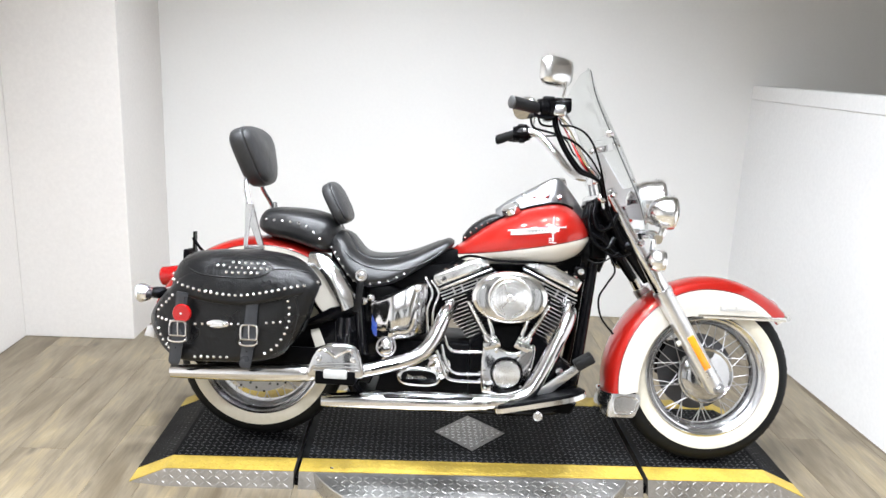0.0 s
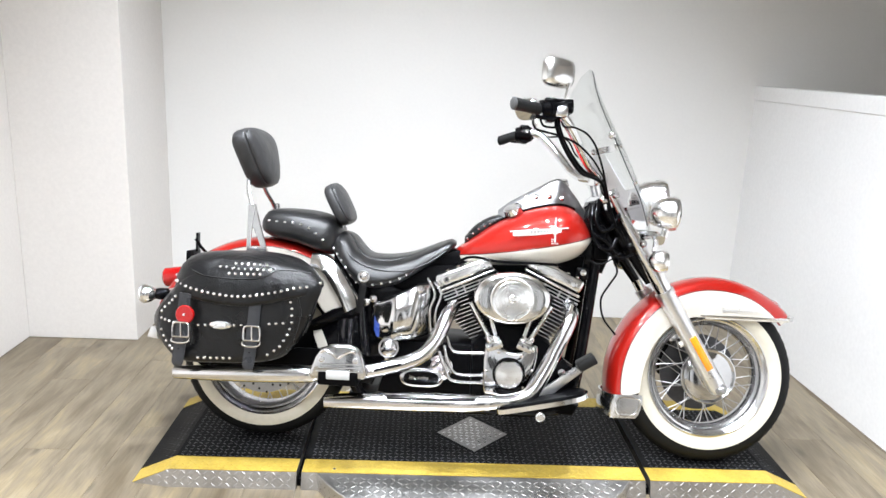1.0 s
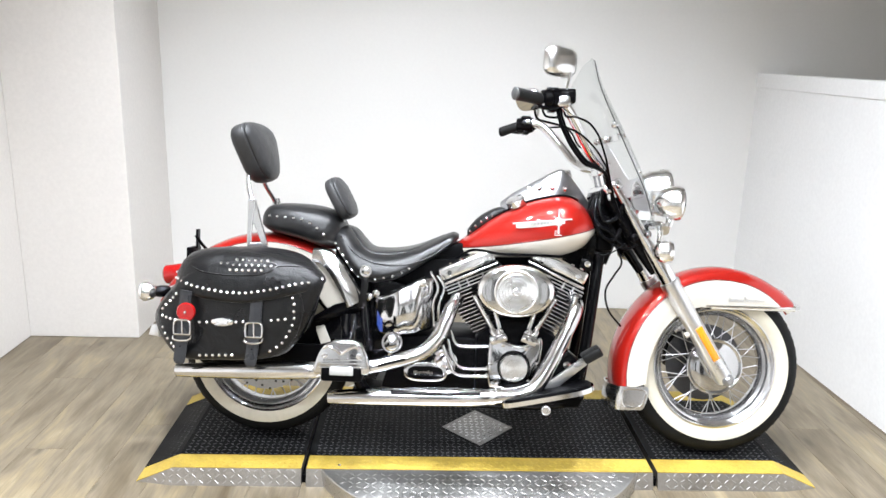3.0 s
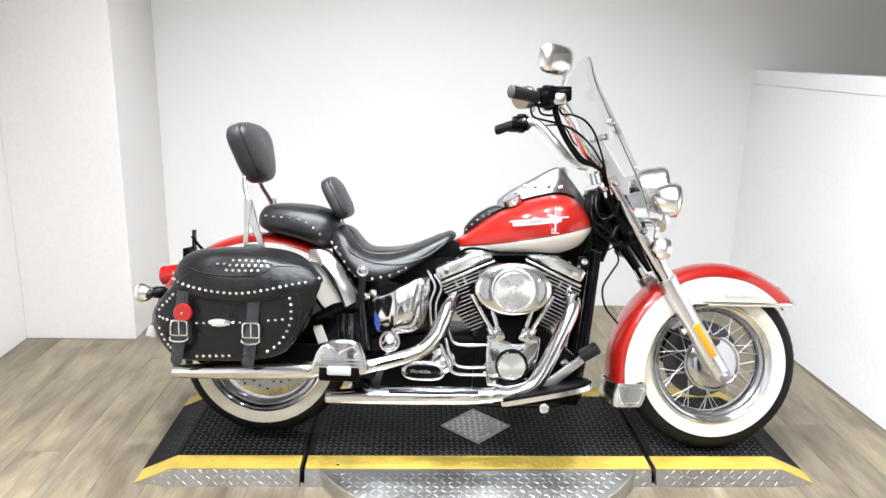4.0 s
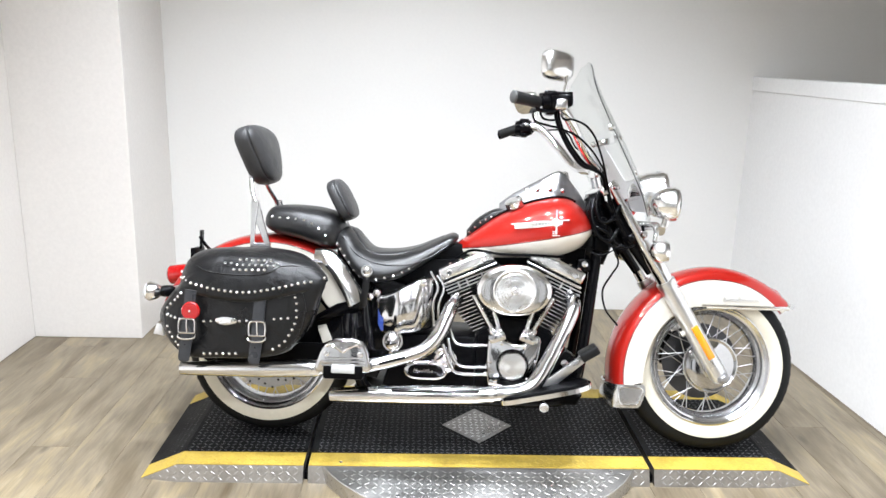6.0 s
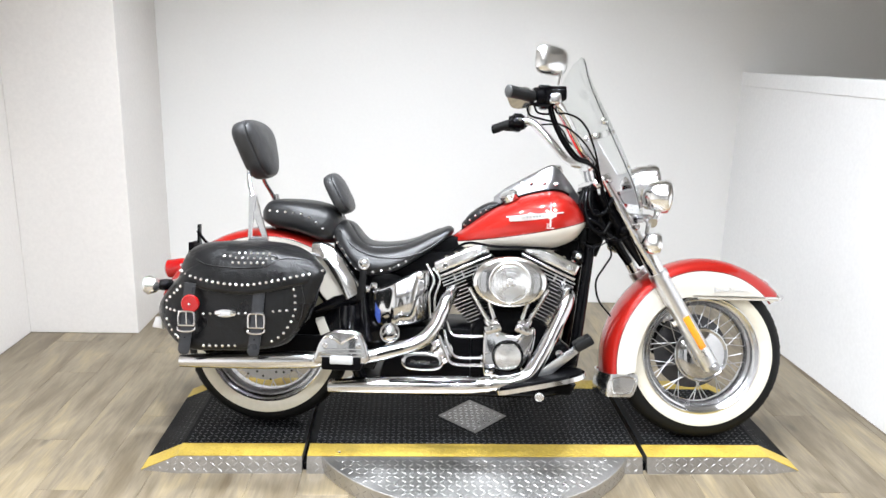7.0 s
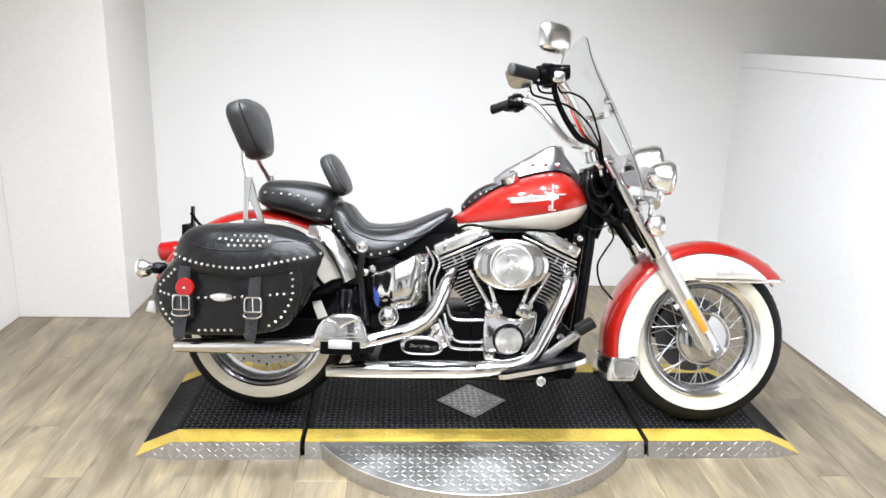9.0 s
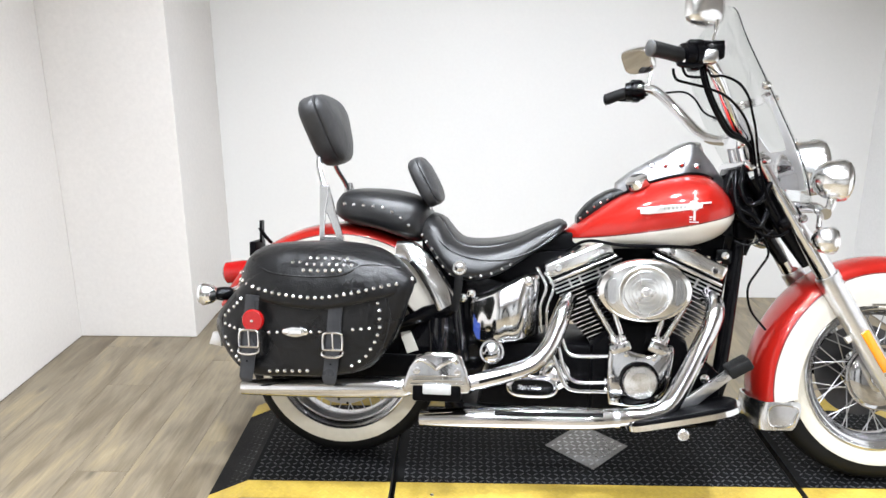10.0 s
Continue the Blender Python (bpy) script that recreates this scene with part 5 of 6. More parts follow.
bag = fixed("saddlebag", loft([[bag_shear(bcx + (x - bcx) * f, y, bcz + (z - bcz) * f) for x, z in BAG] for y, f in
                               ((0.150, 0.90), (0.170, 0.98), (0.22, 1.0), (0.34, 1.0), (0.380, 0.99), (0.402, 0.96), (0.412, 0.91), (0.415, 0.80))]), LEATHER,
            "black studded leather saddlebag", 60)
LID_T = [(-0.236, 0.612), (-0.230, 0.655), (-0.212, 0.692), (-0.175, 0.711), (-0.10, 0.721), (0.0, 0.7245), (0.08, 0.722), (0.15, 0.715), (0.21, 0.701), (0.258, 0.676), (0.284, 0.648)]
LID_B = [(-0.236, 0.594), (-0.174, 0.578), (-0.091, 0.563), (0.002, 0.556), (0.075, 0.565), (0.167, 0.586), (0.248, 0.608), (0.284, 0.630)]
lid_bm = bmesh.new()
loops = []
for x in [-0.236 + 0.04 * (k / 8) ** 1.6 for k in range(8)] + list(np.linspace(-0.196, 0.284, 34)):
    t, b = curve_table(x, LID_T), curve_table(x, LID_B)
    e = 1 - 0.10 * ((x - 0.03) / 0.25) ** 4
    sec = [(0.430 * e, b), (0.433 * e, b + (t - b) * 0.08), (0.429 * e, b + (t - b) * 0.35), (0.415 * e, b + (t - b) * 0.65), (0.385 * e, b + (t - b) * 0.86), (0.33 * e, b + (t - b) * 0.97), (0.26, t), (0.19, t - 0.004), (0.150, t - 0.02)]
    loops.append([bag_shear(x, y, z) for y, z in sec] + [bag_shear(x, y, z - 0.004) for y, z in ((0.155, t - 0.03), (0.25, t - 0.012), (0.36 * e, b + (t - b) * 0.8), (0.412 * e, b + 0.004), (0.424 * e, b + 0.002))])
loft(loops, True, lid_bm)
lid = part("lid", lid_bm, LEATHER, bag, "domed leather lid flap", smooth=60)
st = bmesh.new()


def lid_y(x, frac):
    e = 1 - 0.10 * ((x - 0.03) / 0.25) ** 4
    y = e * table(frac, [(0, 0.432), (0.08, 0.433), (0.35, 0.429), (0.65, 0.415), (0.86, 0.385), (0.97, 0.33)])
    return -(y - bag_end(x) * max(0.0, (y - 0.15) / 0.265))


for x, f in ((-0.224, 0.36), (-0.226, 0.62)):
    b, t = curve_table(x, LID_B), curve_table(x, LID_T)
    stud(st, x - 0.002, lid_y(x, f), b + (t - b) * f, 0.0060, (-0.5, -1, 0))
for k in range(25):
    x = -0.214 + 0.482 * k / 24
    b, t = curve_table(x, LID_B), curve_table(x, LID_T)
    stud(st, x, lid_y(x, 0.22), b + 0.0315 - 0.010 * max(0, (x - 0.2) / 0.07), 0.0062)
for row, (n0, x0, dz) in enumerate(((6, -0.014, 0.0), (7, -0.020, 0.0), (6, -0.029, 0.0))):
    for k in range(n0):
        x = x0 + 0.0205 * k
        f = (0.80, 0.705, 0.62)[row]
        b, t = curve_table(x, LID_B), curve_table(x, LID_T)
        stud(st, x, lid_y(x, f) - 0.001, b + (t - b) * f + 0.001, 0.0058, (0, -0.6, 0.8))
for x in (-0.041, -0.062):
    b, t = curve_table(x, LID_B), curve_table(x, LID_T)
    stud(st, x, lid_y(x, 0.73) - 0.001, b + (t - b) * 0.73 + 0.001, 0.0058, (0, -0.6, 0.8))
part("studding", st, CHROME, bag)["kind"] = "stuff"
part("lid_seam", tube([(x, lid_y(x, f) - 0.0005, curve_table(x, LID_B) + (curve_table(x, LID_T) - curve_table(x, LID_B)) * f)
                       for x, f in ((-0.19, 0.80), (-0.15, 0.62), (-0.11, 0.54), (-0.03, 0.52), (0.06, 0.53), (0.10, 0.60), (0.125, 0.70), (0.17, 0.74), (0.235, 0.76))], 0.0026, 6, 5), LEATHER, bag)


def bag_face(x, z):
    """Outer surface of the bag near a point of its side."""
    best = 1.0
    for k in range(0, len(BAG)):
        a, b2 = BAG[k], BAG[(k + 1) % len(BAG)]
        px, pz = x - bcx, z - bcz
        ax, az, bx, bz = a[0] - bcx, a[1] - bcz, b2[0] - bcx, b2[1] - bcz
        cr1, cr2 = ax * pz - az * px, px * bz - pz * bx
        if cr1 >= 0 and cr2 >= 0:
            den = (bx - ax) * pz - (bz - az) * px
            num = ax * bz - az * bx
            if abs(num) > 1e-9:
                best = (ax * pz - az * px + px * bz - pz * bx) / num
                break
    f = min(1.0, abs(best))
    return bag_end(x) - table(f, [(0.0, 0.415), (0.80, 0.415), (0.91, 0.412), (0.96, 0.402), (0.99, 0.380), (1.0, 0.34)])


st = bmesh.new()
rows = [(-0.127 + 0.0214 * k, 0.3745 + 0.0009 * k) for k in range(6)]
rows += [(0.177, 0.576), (0.182, 0.555), (0.182, 0.532), (0.183, 0.509), (0.177, 0.487), (0.169, 0.467), (0.158, 0.447), (0.145, 0.427), (0.127, 0.412), (0.105, 0.398)]
rows += [(0.108 + 0.023 * k, 0.500 + 0.0025 * k) for k in range(3)] + [(-0.128, 0.484), (-0.104, 0.485), (-0.008, 0.489), (0.016, 0.491)]
rows += [(-0.281 + 0.0213 * k, 0.487 - 0.001 * k) for k in range(4)]
rows += [(-0.282, 0.511), (-0.263, 0.528), (-0.240, 0.545), (-0.226, 0.558), (-0.212, 0.572), (-0.281, 0.447), (-0.267, 0.429), (-0.253, 0.415), (-0.234, 0.402), (-0.222, 0.394)]
for x, z in rows:
    stud(st, x, bag_face(x, z) - 0.0005, z, 0.0060)
part("studding", st, CHROME, bag)["kind"] = "stuff"
for pts in (((0.200, 0.590), (0.211, 0.536), (0.206, 0.495), (0.194, 0.461), (0.172, 0.428), (0.149, 0.403), (0.10, 0.376)),
            ((-0.235, 0.575), (-0.290, 0.515), (-0.300, 0.478), (-0.280, 0.430), (-0.225, 0.380))):
    part("edge_piping", tube([(x, bag_face(x, z) - 0.0004, z) for x, z in pts], 0.0034, 6, 6), LEATHER, bag)
part("gusset_fold", tube([bag_shear(0.262, 0.345, 0.60), bag_shear(0.250, 0.352, 0.54), bag_shear(0.222, 0.356, 0.47)], 0.010, 8, 5, flat=0.6), LEATHER, bag)
for x0 in (-0.179, 0.056):
    yo = -0.418
    pth = [(x0 + 0.008, yo - 0.004, 0.588), (x0 + 0.004, yo - 0.004, 0.54), (x0, yo - 0.006, 0.48), (x0 - 0.004, yo - 0.009, 0.42), (x0 - 0.010, yo - 0.012, 0.362), (x0 - 0.012, yo - 0.012, 0.350), (x0 - 0.0125, yo - 0.012, 0.345)]
    sp = part("strap", tube(pth, [0.0205, 0.0205, 0.021, 0.021, 0.0205, 0.015, 0.004], 10, 6, flat=0.17), STRAP, bag, "black leather strap")
    yb = pth[2][1] - 0.008
    loop = [(x0 + dx, yb, 0.464 + dz) for dx, dz in ((-0.026, -0.019), (-0.0275, 0.0), (-0.026, 0.020), (-0.019, 0.0275), (0.0, 0.0285), (0.019, 0.0275), (0.026, 0.020), (0.0275, 0.0), (0.026, -0.019))]
    bk = tube(loop, 0.0036, 8, 4)
    tube([loop[0], loop[-1]], 0.0036, 8, 1, bk)
    tube([(x0, yb - 0.004, 0.491), (x0 + 0.001, yb - 0.005, 0.466), (x0 + 0.002, yb - 0.003, 0.445)], 0.0024, 6, 3, bk)
    part("buckle", bk, CHROME, sp, "chrome roller buckle")
    part("keeper", tube([(x0 - 0.030, yb + 0.004, 0.4375), (x0 - 0.028, yb - 0.004, 0.430), (x0 - 0.012, yb - 0.006, 0.4255), (x0 + 0.012, yb - 0.006, 0.4265), (x0 + 0.026, yb - 0.004, 0.432), (x0 + 0.028, yb + 0.004, 0.440)], 0.0034, 8, 4), CHROME, sp, "chrome strap keeper")
    part("strap_holes", merge(lathe([(0, 0.0025), (0.0012, 0.0005)], (x0 - 0.002, yo - 0.013, 0.452), (0, -1, 0), 8), lathe([(0, 0.0025), (0.0012, 0.0005)], (x0 - 0.006, yo - 0.0155, 0.405), (0, -1, 0), 8)), BLACK_SATIN, sp)
ref = lathe([(0, 0.031), (0.006, 0.031), (0.010, 0.028), (0.010, 0.0005)], (-0.170, -0.421, 0.518), (0, -1, 0), 32)
rr = part("round_reflector", ref, RED_LENS, bag, "round red reflector")
part("reflector_bolt", lathe([(0, 0.005), (0.003, 0.004), (0.004, 0.0005)], (-0.170, -0.432, 0.518), (0, -1, 0), 10), CHROME, rr)
ob = bmesh.new()
loft([[(-0.053 + 0.037 * f * math.cos(a), -y, 0.4885 + 0.0155 * f * math.sin(a)) for a in np.linspace(0, 2 * math.pi, 28, endpoint=False)] for y, f in ((0.412, 1), (0.419, 1), (0.423, 0.85), (0.424, 0.3))], True, ob)
ovalb = part("oval_badge", ob, CHROME, bag, "oval chrome badge")
part("badge_bar", box(-0.070, -0.034, -0.4265, -0.4225, 0.4845, 0.4925, 0.001, 1), BADGE_GREY, ovalb)
part("guard_bracket", tube([(-0.155, -0.37, 0.372), (-0.13, -0.37, 0.345), (-0.10, -0.37, 0.350), (-0.10, -0.37, 0.372)], 0.006, 8, 4), BLACK_GLOSS, bag)
# Added black plate that darkens the open space between bag and muffler.
fixed("bag_filler", prism([(-0.16, 0.262), (0.31, 0.268), (0.31, 0.385), (-0.14, 0.380)], -0.215, -0.205, 0.003, 1), BLACK_SATIN, "black filler plate added for the dark space below the saddlebag")

fixed("bag_bracket", prism([(-0.386, 0.392), (-0.345, 0.385), (-0.350, 0.430), (-0.374, 0.430)], -0.212, -0.192, 0.005, 2), ALLOY, "pale metal bracket behind the saddlebag")

# ---- rear lamps and plate bracket
tl = lathe([(-0.045, 0.001), (-0.043, 0.028), (-0.036, 0.036), (0.02, 0.038), (0.05, 0.034)], (-0.368, 0, 0.588), (1, 0, 0.12), 28)
tail = fixed("tail_lamp", tl, RED_LENS, "red tail lamp")
part("base", box(-0.350, -0.29, -0.034, 0.034, 0.530, 0.585, 0.012, 2), RED, tail, "red painted lamp base")
for s in (-1, 1):
    ts = fixed("rear_turn_signal", lathe([(0.032, 0.002), (0.029, 0.015), (0.014, 0.028), (-0.004, 0.034), (-0.014, 0.0355), (-0.016, 0.033)], (-0.396, s * 0.185, 0.544), (1, 0, 0), 32), CHROME, "chrome bullet turn signal")
    part("lens", lathe([(-0.014, 0.0335), (-0.024, 0.030), (-0.029, 0.018), (-0.031, 0.0005)], (-0.396, s * 0.185, 0.544), (1, 0, 0), 32), LENS, ts)
    part("stem", tube([(-0.36, s * 0.185, 0.544), (-0.33, s * 0.14, 0.55), (-0.31, s * 0.05, 0.56)], 0.012, 12, 4), CHROME, ts)
    part("collar", lathe([(-0.020, 0.018), (0.0, 0.022), (0.025, 0.021), (0.034, 0.013)], (-0.357, s * 0.172, 0.544), (1, -s * 0.4, 0), 16), BLACK_GLOSS, ts)
pb = box(-0.312, -0.290, -0.05, 0.05, 0.648, 0.695, 0.004)
plate = fixed("plate_bracket", pb, BLACK_SATIN, "black licence plate bracket")
part("plate_mount", box(-0.290, -0.281, -0.012, 0.012, 0.69, 0.762, 0.001, 1, None, None), BLACK_GLOSS, plate)
part("brace", tube([(-0.284, -0.03, 0.74), (-0.262, -0.02, 0.705), (-0.25, -0.01, 0.69)], 0.006, 8, 3), BLACK_GLOSS, plate)

# ---- fender strut
strut = bmesh.new()
SP = smooth_path([(0.186, -0.158, 0.694), (0.228, -0.166, 0.690), (0.268, -0.172, 0.658), (0.304, -0.176, 0.606), (0.330, -0.178, 0.566), (0.350, -0.178, 0.530)], 5)
loops = []
for k, p in enumerate(SP):
    d = (SP[min(k + 1, len(SP) - 1)] - SP[max(k - 1, 0)]).normalized()
    nrm = Vector((-d.z, 0, d.x))
    f = k / (len(SP) - 1)
    w = 0.025 + 0.006 * min(1, f * 2.2) + 0.003 * max(0.0, f - 0.6) / 0.4
    sec = [(1.0, 0.024), (1.0, 0.012), (0.7, 0.003), (0.2, -0.004), (-0.35, -0.009), (-0.85, -0.011), (-1.0, -0.007), (-1.0, 0.010)]
    loops.append([p + nrm * (w * q) + Vector((0, dy, 0)) for q, dy in sec])
loft(loops, True, strut)
fixed("fender_strut_cover", strut, AIR_CHROME, "curved chrome fender strut cover", 50)
for x, z in ((0.398, 0.553), (0.424, 0.566)):
    fixed("frame_bolt", lathe([(0, 0.015), (0.004, 0.014), (0.008, 0.009), (0.009, 0.0005)], (x - 0.006, -0.16, z), (0, -1, 0), 16), CHROME, "chrome dome bolt")
fixed("swingarm_cover", prism([(0.185, 0.47), (0.27, 0.52), (0.36, 0.545), (0.37, 0.505), (0.28, 0.475), (0.20, 0.452)], -0.165, -0.13, 0.006, 2), BLACK_GLOSS, "black swingarm tube")

# Added black block; keeps the gap between strut and seat dark.
fixed("seat_gap_filler", prism([(0.27, 0.56), (0.42, 0.54), (0.44, 0.62), (0.34, 0.70), (0.26, 0.73)], -0.125, 0.12, 0.01, 2), BLACK_SATIN, "black filler block added in the dark gap between strut and seat")
# Added black panel, so the space beside the rear wheel stays dark.
fixed("wheel_filler", prism([(0.08, 0.335), (0.30, 0.330), (0.33, 0.45), (0.29, 0.50), (0.20, 0.46), (0.15, 0.52), (0.08, 0.52)], -0.128, -0.116, 0.004, 1), BLACK_SATIN, "black filler panel added for the dark space beside the rear wheel")
fixed("swingarm", prism([(0.175, 0.300), (0.36, 0.300), (0.40, 0.40), (0.37, 0.50), (0.26, 0.47), (0.21, 0.42)], -0.150, -0.112, 0.008, 2), BLACK_GLOSS, "black swingarm and belt guard")

fixed("fender_lower_edge", prism([(0.203, 0.425), (0.234, 0.441), (0.258, 0.384), (0.223, 0.372)], -0.155, -0.1505, 0.0015, 1), CREAM, "cream lower front of the rear fender")
fixed("frame_casting", lathe([(0.0, 0.030), (0.006, 0.040), (0.115, 0.044), (0.121, 0.036)], (0.322, -0.122, 0.372), (-0.02, 0, 1), 24), BLACK_ENAMEL, "black enamelled frame casting")
fixed("frame_upright", tube([(0.372, -0.146, 0.540), (0.383, -0.146, 0.453), (0.398, -0.146, 0.357)], 0.018, 14, 3), BLACK_ENAMEL, "black frame upright")

# ---- frame and dark inner parts
for s in (-1, 1):
    fixed("downtube", tube([(1.232, s * 0.035, 0.82), (1.205, s * 0.075, 0.60), (1.175, s * 0.105, 0.36), (1.15, s * 0.115, 0.24), (1.09, s * 0.12, 0.185), (0.8, s * 0.125, 0.175), (0.45, s * 0.125, 0.18), (0.36, s * 0.125, 0.24), (0.35, s * 0.125, 0.35)], 0.021, 14, 6), BLACK_GLOSS, "black frame downtube")
fixed("neck_casting", prism([(1.155, 0.70), (1.25, 0.69), (1.29, 0.80), (1.235, 0.96), (1.185, 0.95), (1.16, 0.83)], -0.06, 0.06, 0.012, 2), BLACK_GLOSS, "black steering neck casting")
fixed("ignition_block", box(1.195, 1.245, -0.105, -0.05, 0.80, 0.87, 0.01), BLACK_SATIN, "black wiring block")
fixed("voltage_box", box(1.205, 1.262, -0.095, -0.04, 0.742, 0.800, 0.012), BLACK_SATIN, "black ribbed regulator box")
fixed("inner_fender", prism([(0.30, 0.26), (0.42, 0.24), (0.50, 0.42), (0.52, 0.60), (0.40, 0.63), (0.33, 0.56), (0.31, 0.42)], -0.13, 0.13, 0.015, 2), BLACK_GLOSS, "black inner fender and battery box")
fixed("transmission", prism([(0.44, 0.22), (0.84, 0.20), (0.85, 0.41), (0.74, 0.42), (0.50, 0.42)], -0.15, 0.16, 0.015, 2), BLACK_SATIN, "black transmission case")
fixed("crankcase", prism([(0.78, 0.19), (1.07, 0.20), (1.10, 0.30), (1.06, 0.44), (0.96, 0.50), (0.86, 0.50), (0.78, 0.42)], -0.17, 0.17, 0.02, 2), BLACK_SATIN, "black engine crankcase")
fixed("sub_frame_plate", prism([(0.34, 0.175), (1.16, 0.175), (1.18, 0.215), (0.34, 0.215)], -0.14, 0.14, 0.006, 1), BLACK_SATIN, "black lower frame plate")

fixed("backbone", prism([(0.50, 0.64), (0.60, 0.655), (0.70, 0.655), (1.17, 0.665), (1.18, 0.75), (0.66, 0.75), (0.52, 0.70)], -0.075, 0.075, 0.01, 2), BLACK_SATIN, "black frame backbone")
fixed("coil_housing", prism([(0.40, 0.50), (0.60, 0.45), (0.655, 0.46), (0.700, 0.58), (0.720, 0.70), (0.585, 0.69), (0.42, 0.63)], -0.085, 0.10, 0.01, 2), BLACK_SATIN, "black coil housing and wiring")

# ---- engine
CRANK = Vector((0.912, 0, 0.335))


def cylinder(sign, name):
    """One finned cylinder of the vee with its head and rocker box; sign +1 leans forward."""
    tilt = sign * 24.0
    m = Matrix.Translation(CRANK) @ pose(0, 0, 0, 0, tilt, 0)
    ob = fixed(name, lathe([(0.10, 0.052), (0.31, 0.056)], CRANK, m.to_3x3() @ Vector((0, 0, 1)), 24), BLACK_SATIN, "black finned engine cylinder", 30)
    ed = bmesh.new()
    for k in range(16):
        z = 0.0904 + 0.0138 * k
        w = 0.054 + 0.060 * max(0.0, min(1, (k - 2) / 11))
        d = 0.098 + 0.014 * max(0.0, min(1, (k - 2) / 7))
        out = min(0.116, 0.080 + 0.34 * (z - 0.118))
        f0, f1 = sorted((-sign * w, sign * out))
        part("fin", box(f0, f1, -d - 0.022, d - 0.02, z, z + 0.0058, 0.0022, 1, None, m), BLACK_SATIN, ob)
        e0, e1 = sorted((sign * (out - 0.001), sign * (out - 0.048 - 0.0022 * k)))
        box(e0, e1, -d - 0.0228, -d - 0.0205, z + 0.0016, z + 0.0042, 0, 1, ed, m)
    q = sign * 0.012
    part("head", box(-0.106 + q, 0.106 + q, -0.128, 0.10, 0.305, 0.345, 0.006, 2, None, m), BLACK_SATIN, ob, "black cylinder head with bare fin edges")
    for k in range(3):
        box(-0.110 + q, 0.110 + q, -0.1345, -0.12, 0.3095 + 0.012 * k, 0.3135 + 0.012 * k, 0.001, 1, ed, m)
    for x in (-0.062, -0.030, 0.030, 0.066):
        box(x + q, x + q + 0.006, -0.1365, -0.12, 0.310, 0.340, 0.001, 1, ed, m)
    part("fin_edging", ed, ALLOY, ob, "bare machined fin edges", smooth=0)["kind"] = "stuff"
    rk = box(-0.117 + q, 0.100 + q, -0.150, 0.105, 0.345, 0.356, 0.004, 2, None, m)
    box(-0.114 + q, 0.097 + q, -0.147, 0.10, 0.358, 0.408, 0.013, 4, rk, m)
    rkb = part("rocker_box", rk, ROCKER_CHROME, ob, "chrome rocker cover")
    part("joint_strip", box(-0.112 + q, 0.095 + q, -0.146, 0.095, 0.354, 0.360, 0, 1, None, m), BLACK_SATIN, rkb)
    for x in (-0.06, -0.02, 0.03, 0.065):
        part("rocker_bolt", lathe([(0, 0.0065), (0.007, 0.0065), (0.008, 0.0005)], m @ Vector((x + q, -0.128, 0.4065)), m.to_3x3() @ Vector((0, -0.2, 1)), 8), CHROME, rkb)
    for x in (-0.075, 0.062):
        part("rocker_plug", lathe([(0, 0.0115), (0.003, 0.0115), (0.004, 0.009), (0.002, 0.0075), (0.002, 0.0005)], m @ Vector((x + q, -0.146, 0.381)), (0, -1, 0), 14), CHROME, rkb)
    return ob


cylinder(-1, "rear_cylinder")
cylinder(1, "front_cylinder")
for x0, x1 in ((0.848, 0.768), (0.869, 0.826), (0.955, 0.998), (0.976, 1.056)):
    pr = fixed("pushrod_tube", tube([(x0, -0.212, 0.444), (x1, -0.190, 0.575)], 0.0085, 12, 1), CHROME, "chrome pushrod tube")
    d = (Vector((x1, -0.190, 0.575)) - Vector((x0, -0.212, 0.444))).normalized()
    part("collar", lathe([(0, 0.014), (0.010, 0.015), (0.026, 0.013), (0.030, 0.009)], Vector((x0, -0.212, 0.440)), d, 14), CHROME, pr)
for xc, tilt in ((0.858, -20), (0.967, 20)):
    mlb = Matrix.Translation((xc, 0, 0.432)) @ pose(0, 0, 0, 0, tilt, 0)
    blk = fixed("lifter_block", box(-0.031, 0.031, -0.232, -0.16, -0.016, 0.016, 0.007, 2, None, mlb), CAST_CHROME, "chrome lifter block")
    for sx in (-1, 1):
        part("block_bolt", lathe([(0, 0.0065), (0.006, 0.006), (0.008, 0.0005)], mlb @ Vector((sx * 0.021, -0.231, 0.0)), (0, -1, 0), 8), CHROME, blk)

# air cleaner
AC = Vector((0.907, 0, 0.612))


def ellipse_ring(f, y, n=56):
    return [(AC.x + 0.131 * f * math.cos(a) + 0.0, -y, AC.z + 0.089 * f * math.sin(a)) for a in np.linspace(0, 2 * math.pi, n, endpoint=False)]


air = fixed("air_cleaner", loft([ellipse_ring(f, y) for f, y in ((0.90, 0.225), (0.94, 0.262), (0.97, 0.280), (1.0, 0.288), (1.0, 0.298), (0.965, 0.306), (0.90, 0.309), (0.86, 0.314), (0.5, 0.318), (0.1, 0.319))]), AIR_CHROME, "oval chrome air cleaner cover", 35)
part("turned_face", lathe([(0.313, 0.074), (0.319, 0.074), (0.3205, 0.070), (0.3195, 0.066), (0.3195, 0.060), (0.3215, 0.058), (0.3215, 0.047), (0.3195, 0.045), (0.3195, 0.038), (0.3225, 0.036), (0.3225, 0.027), (0.320, 0.025), (0.320, 0.014), (0.325, 0.012), (0.327, 0.009), (0.327, 0.0005)],
                          (AC.x, 0, AC.z), (0, -1, 0), 48), TURNED, air, "concentric turned centre", smooth=25)
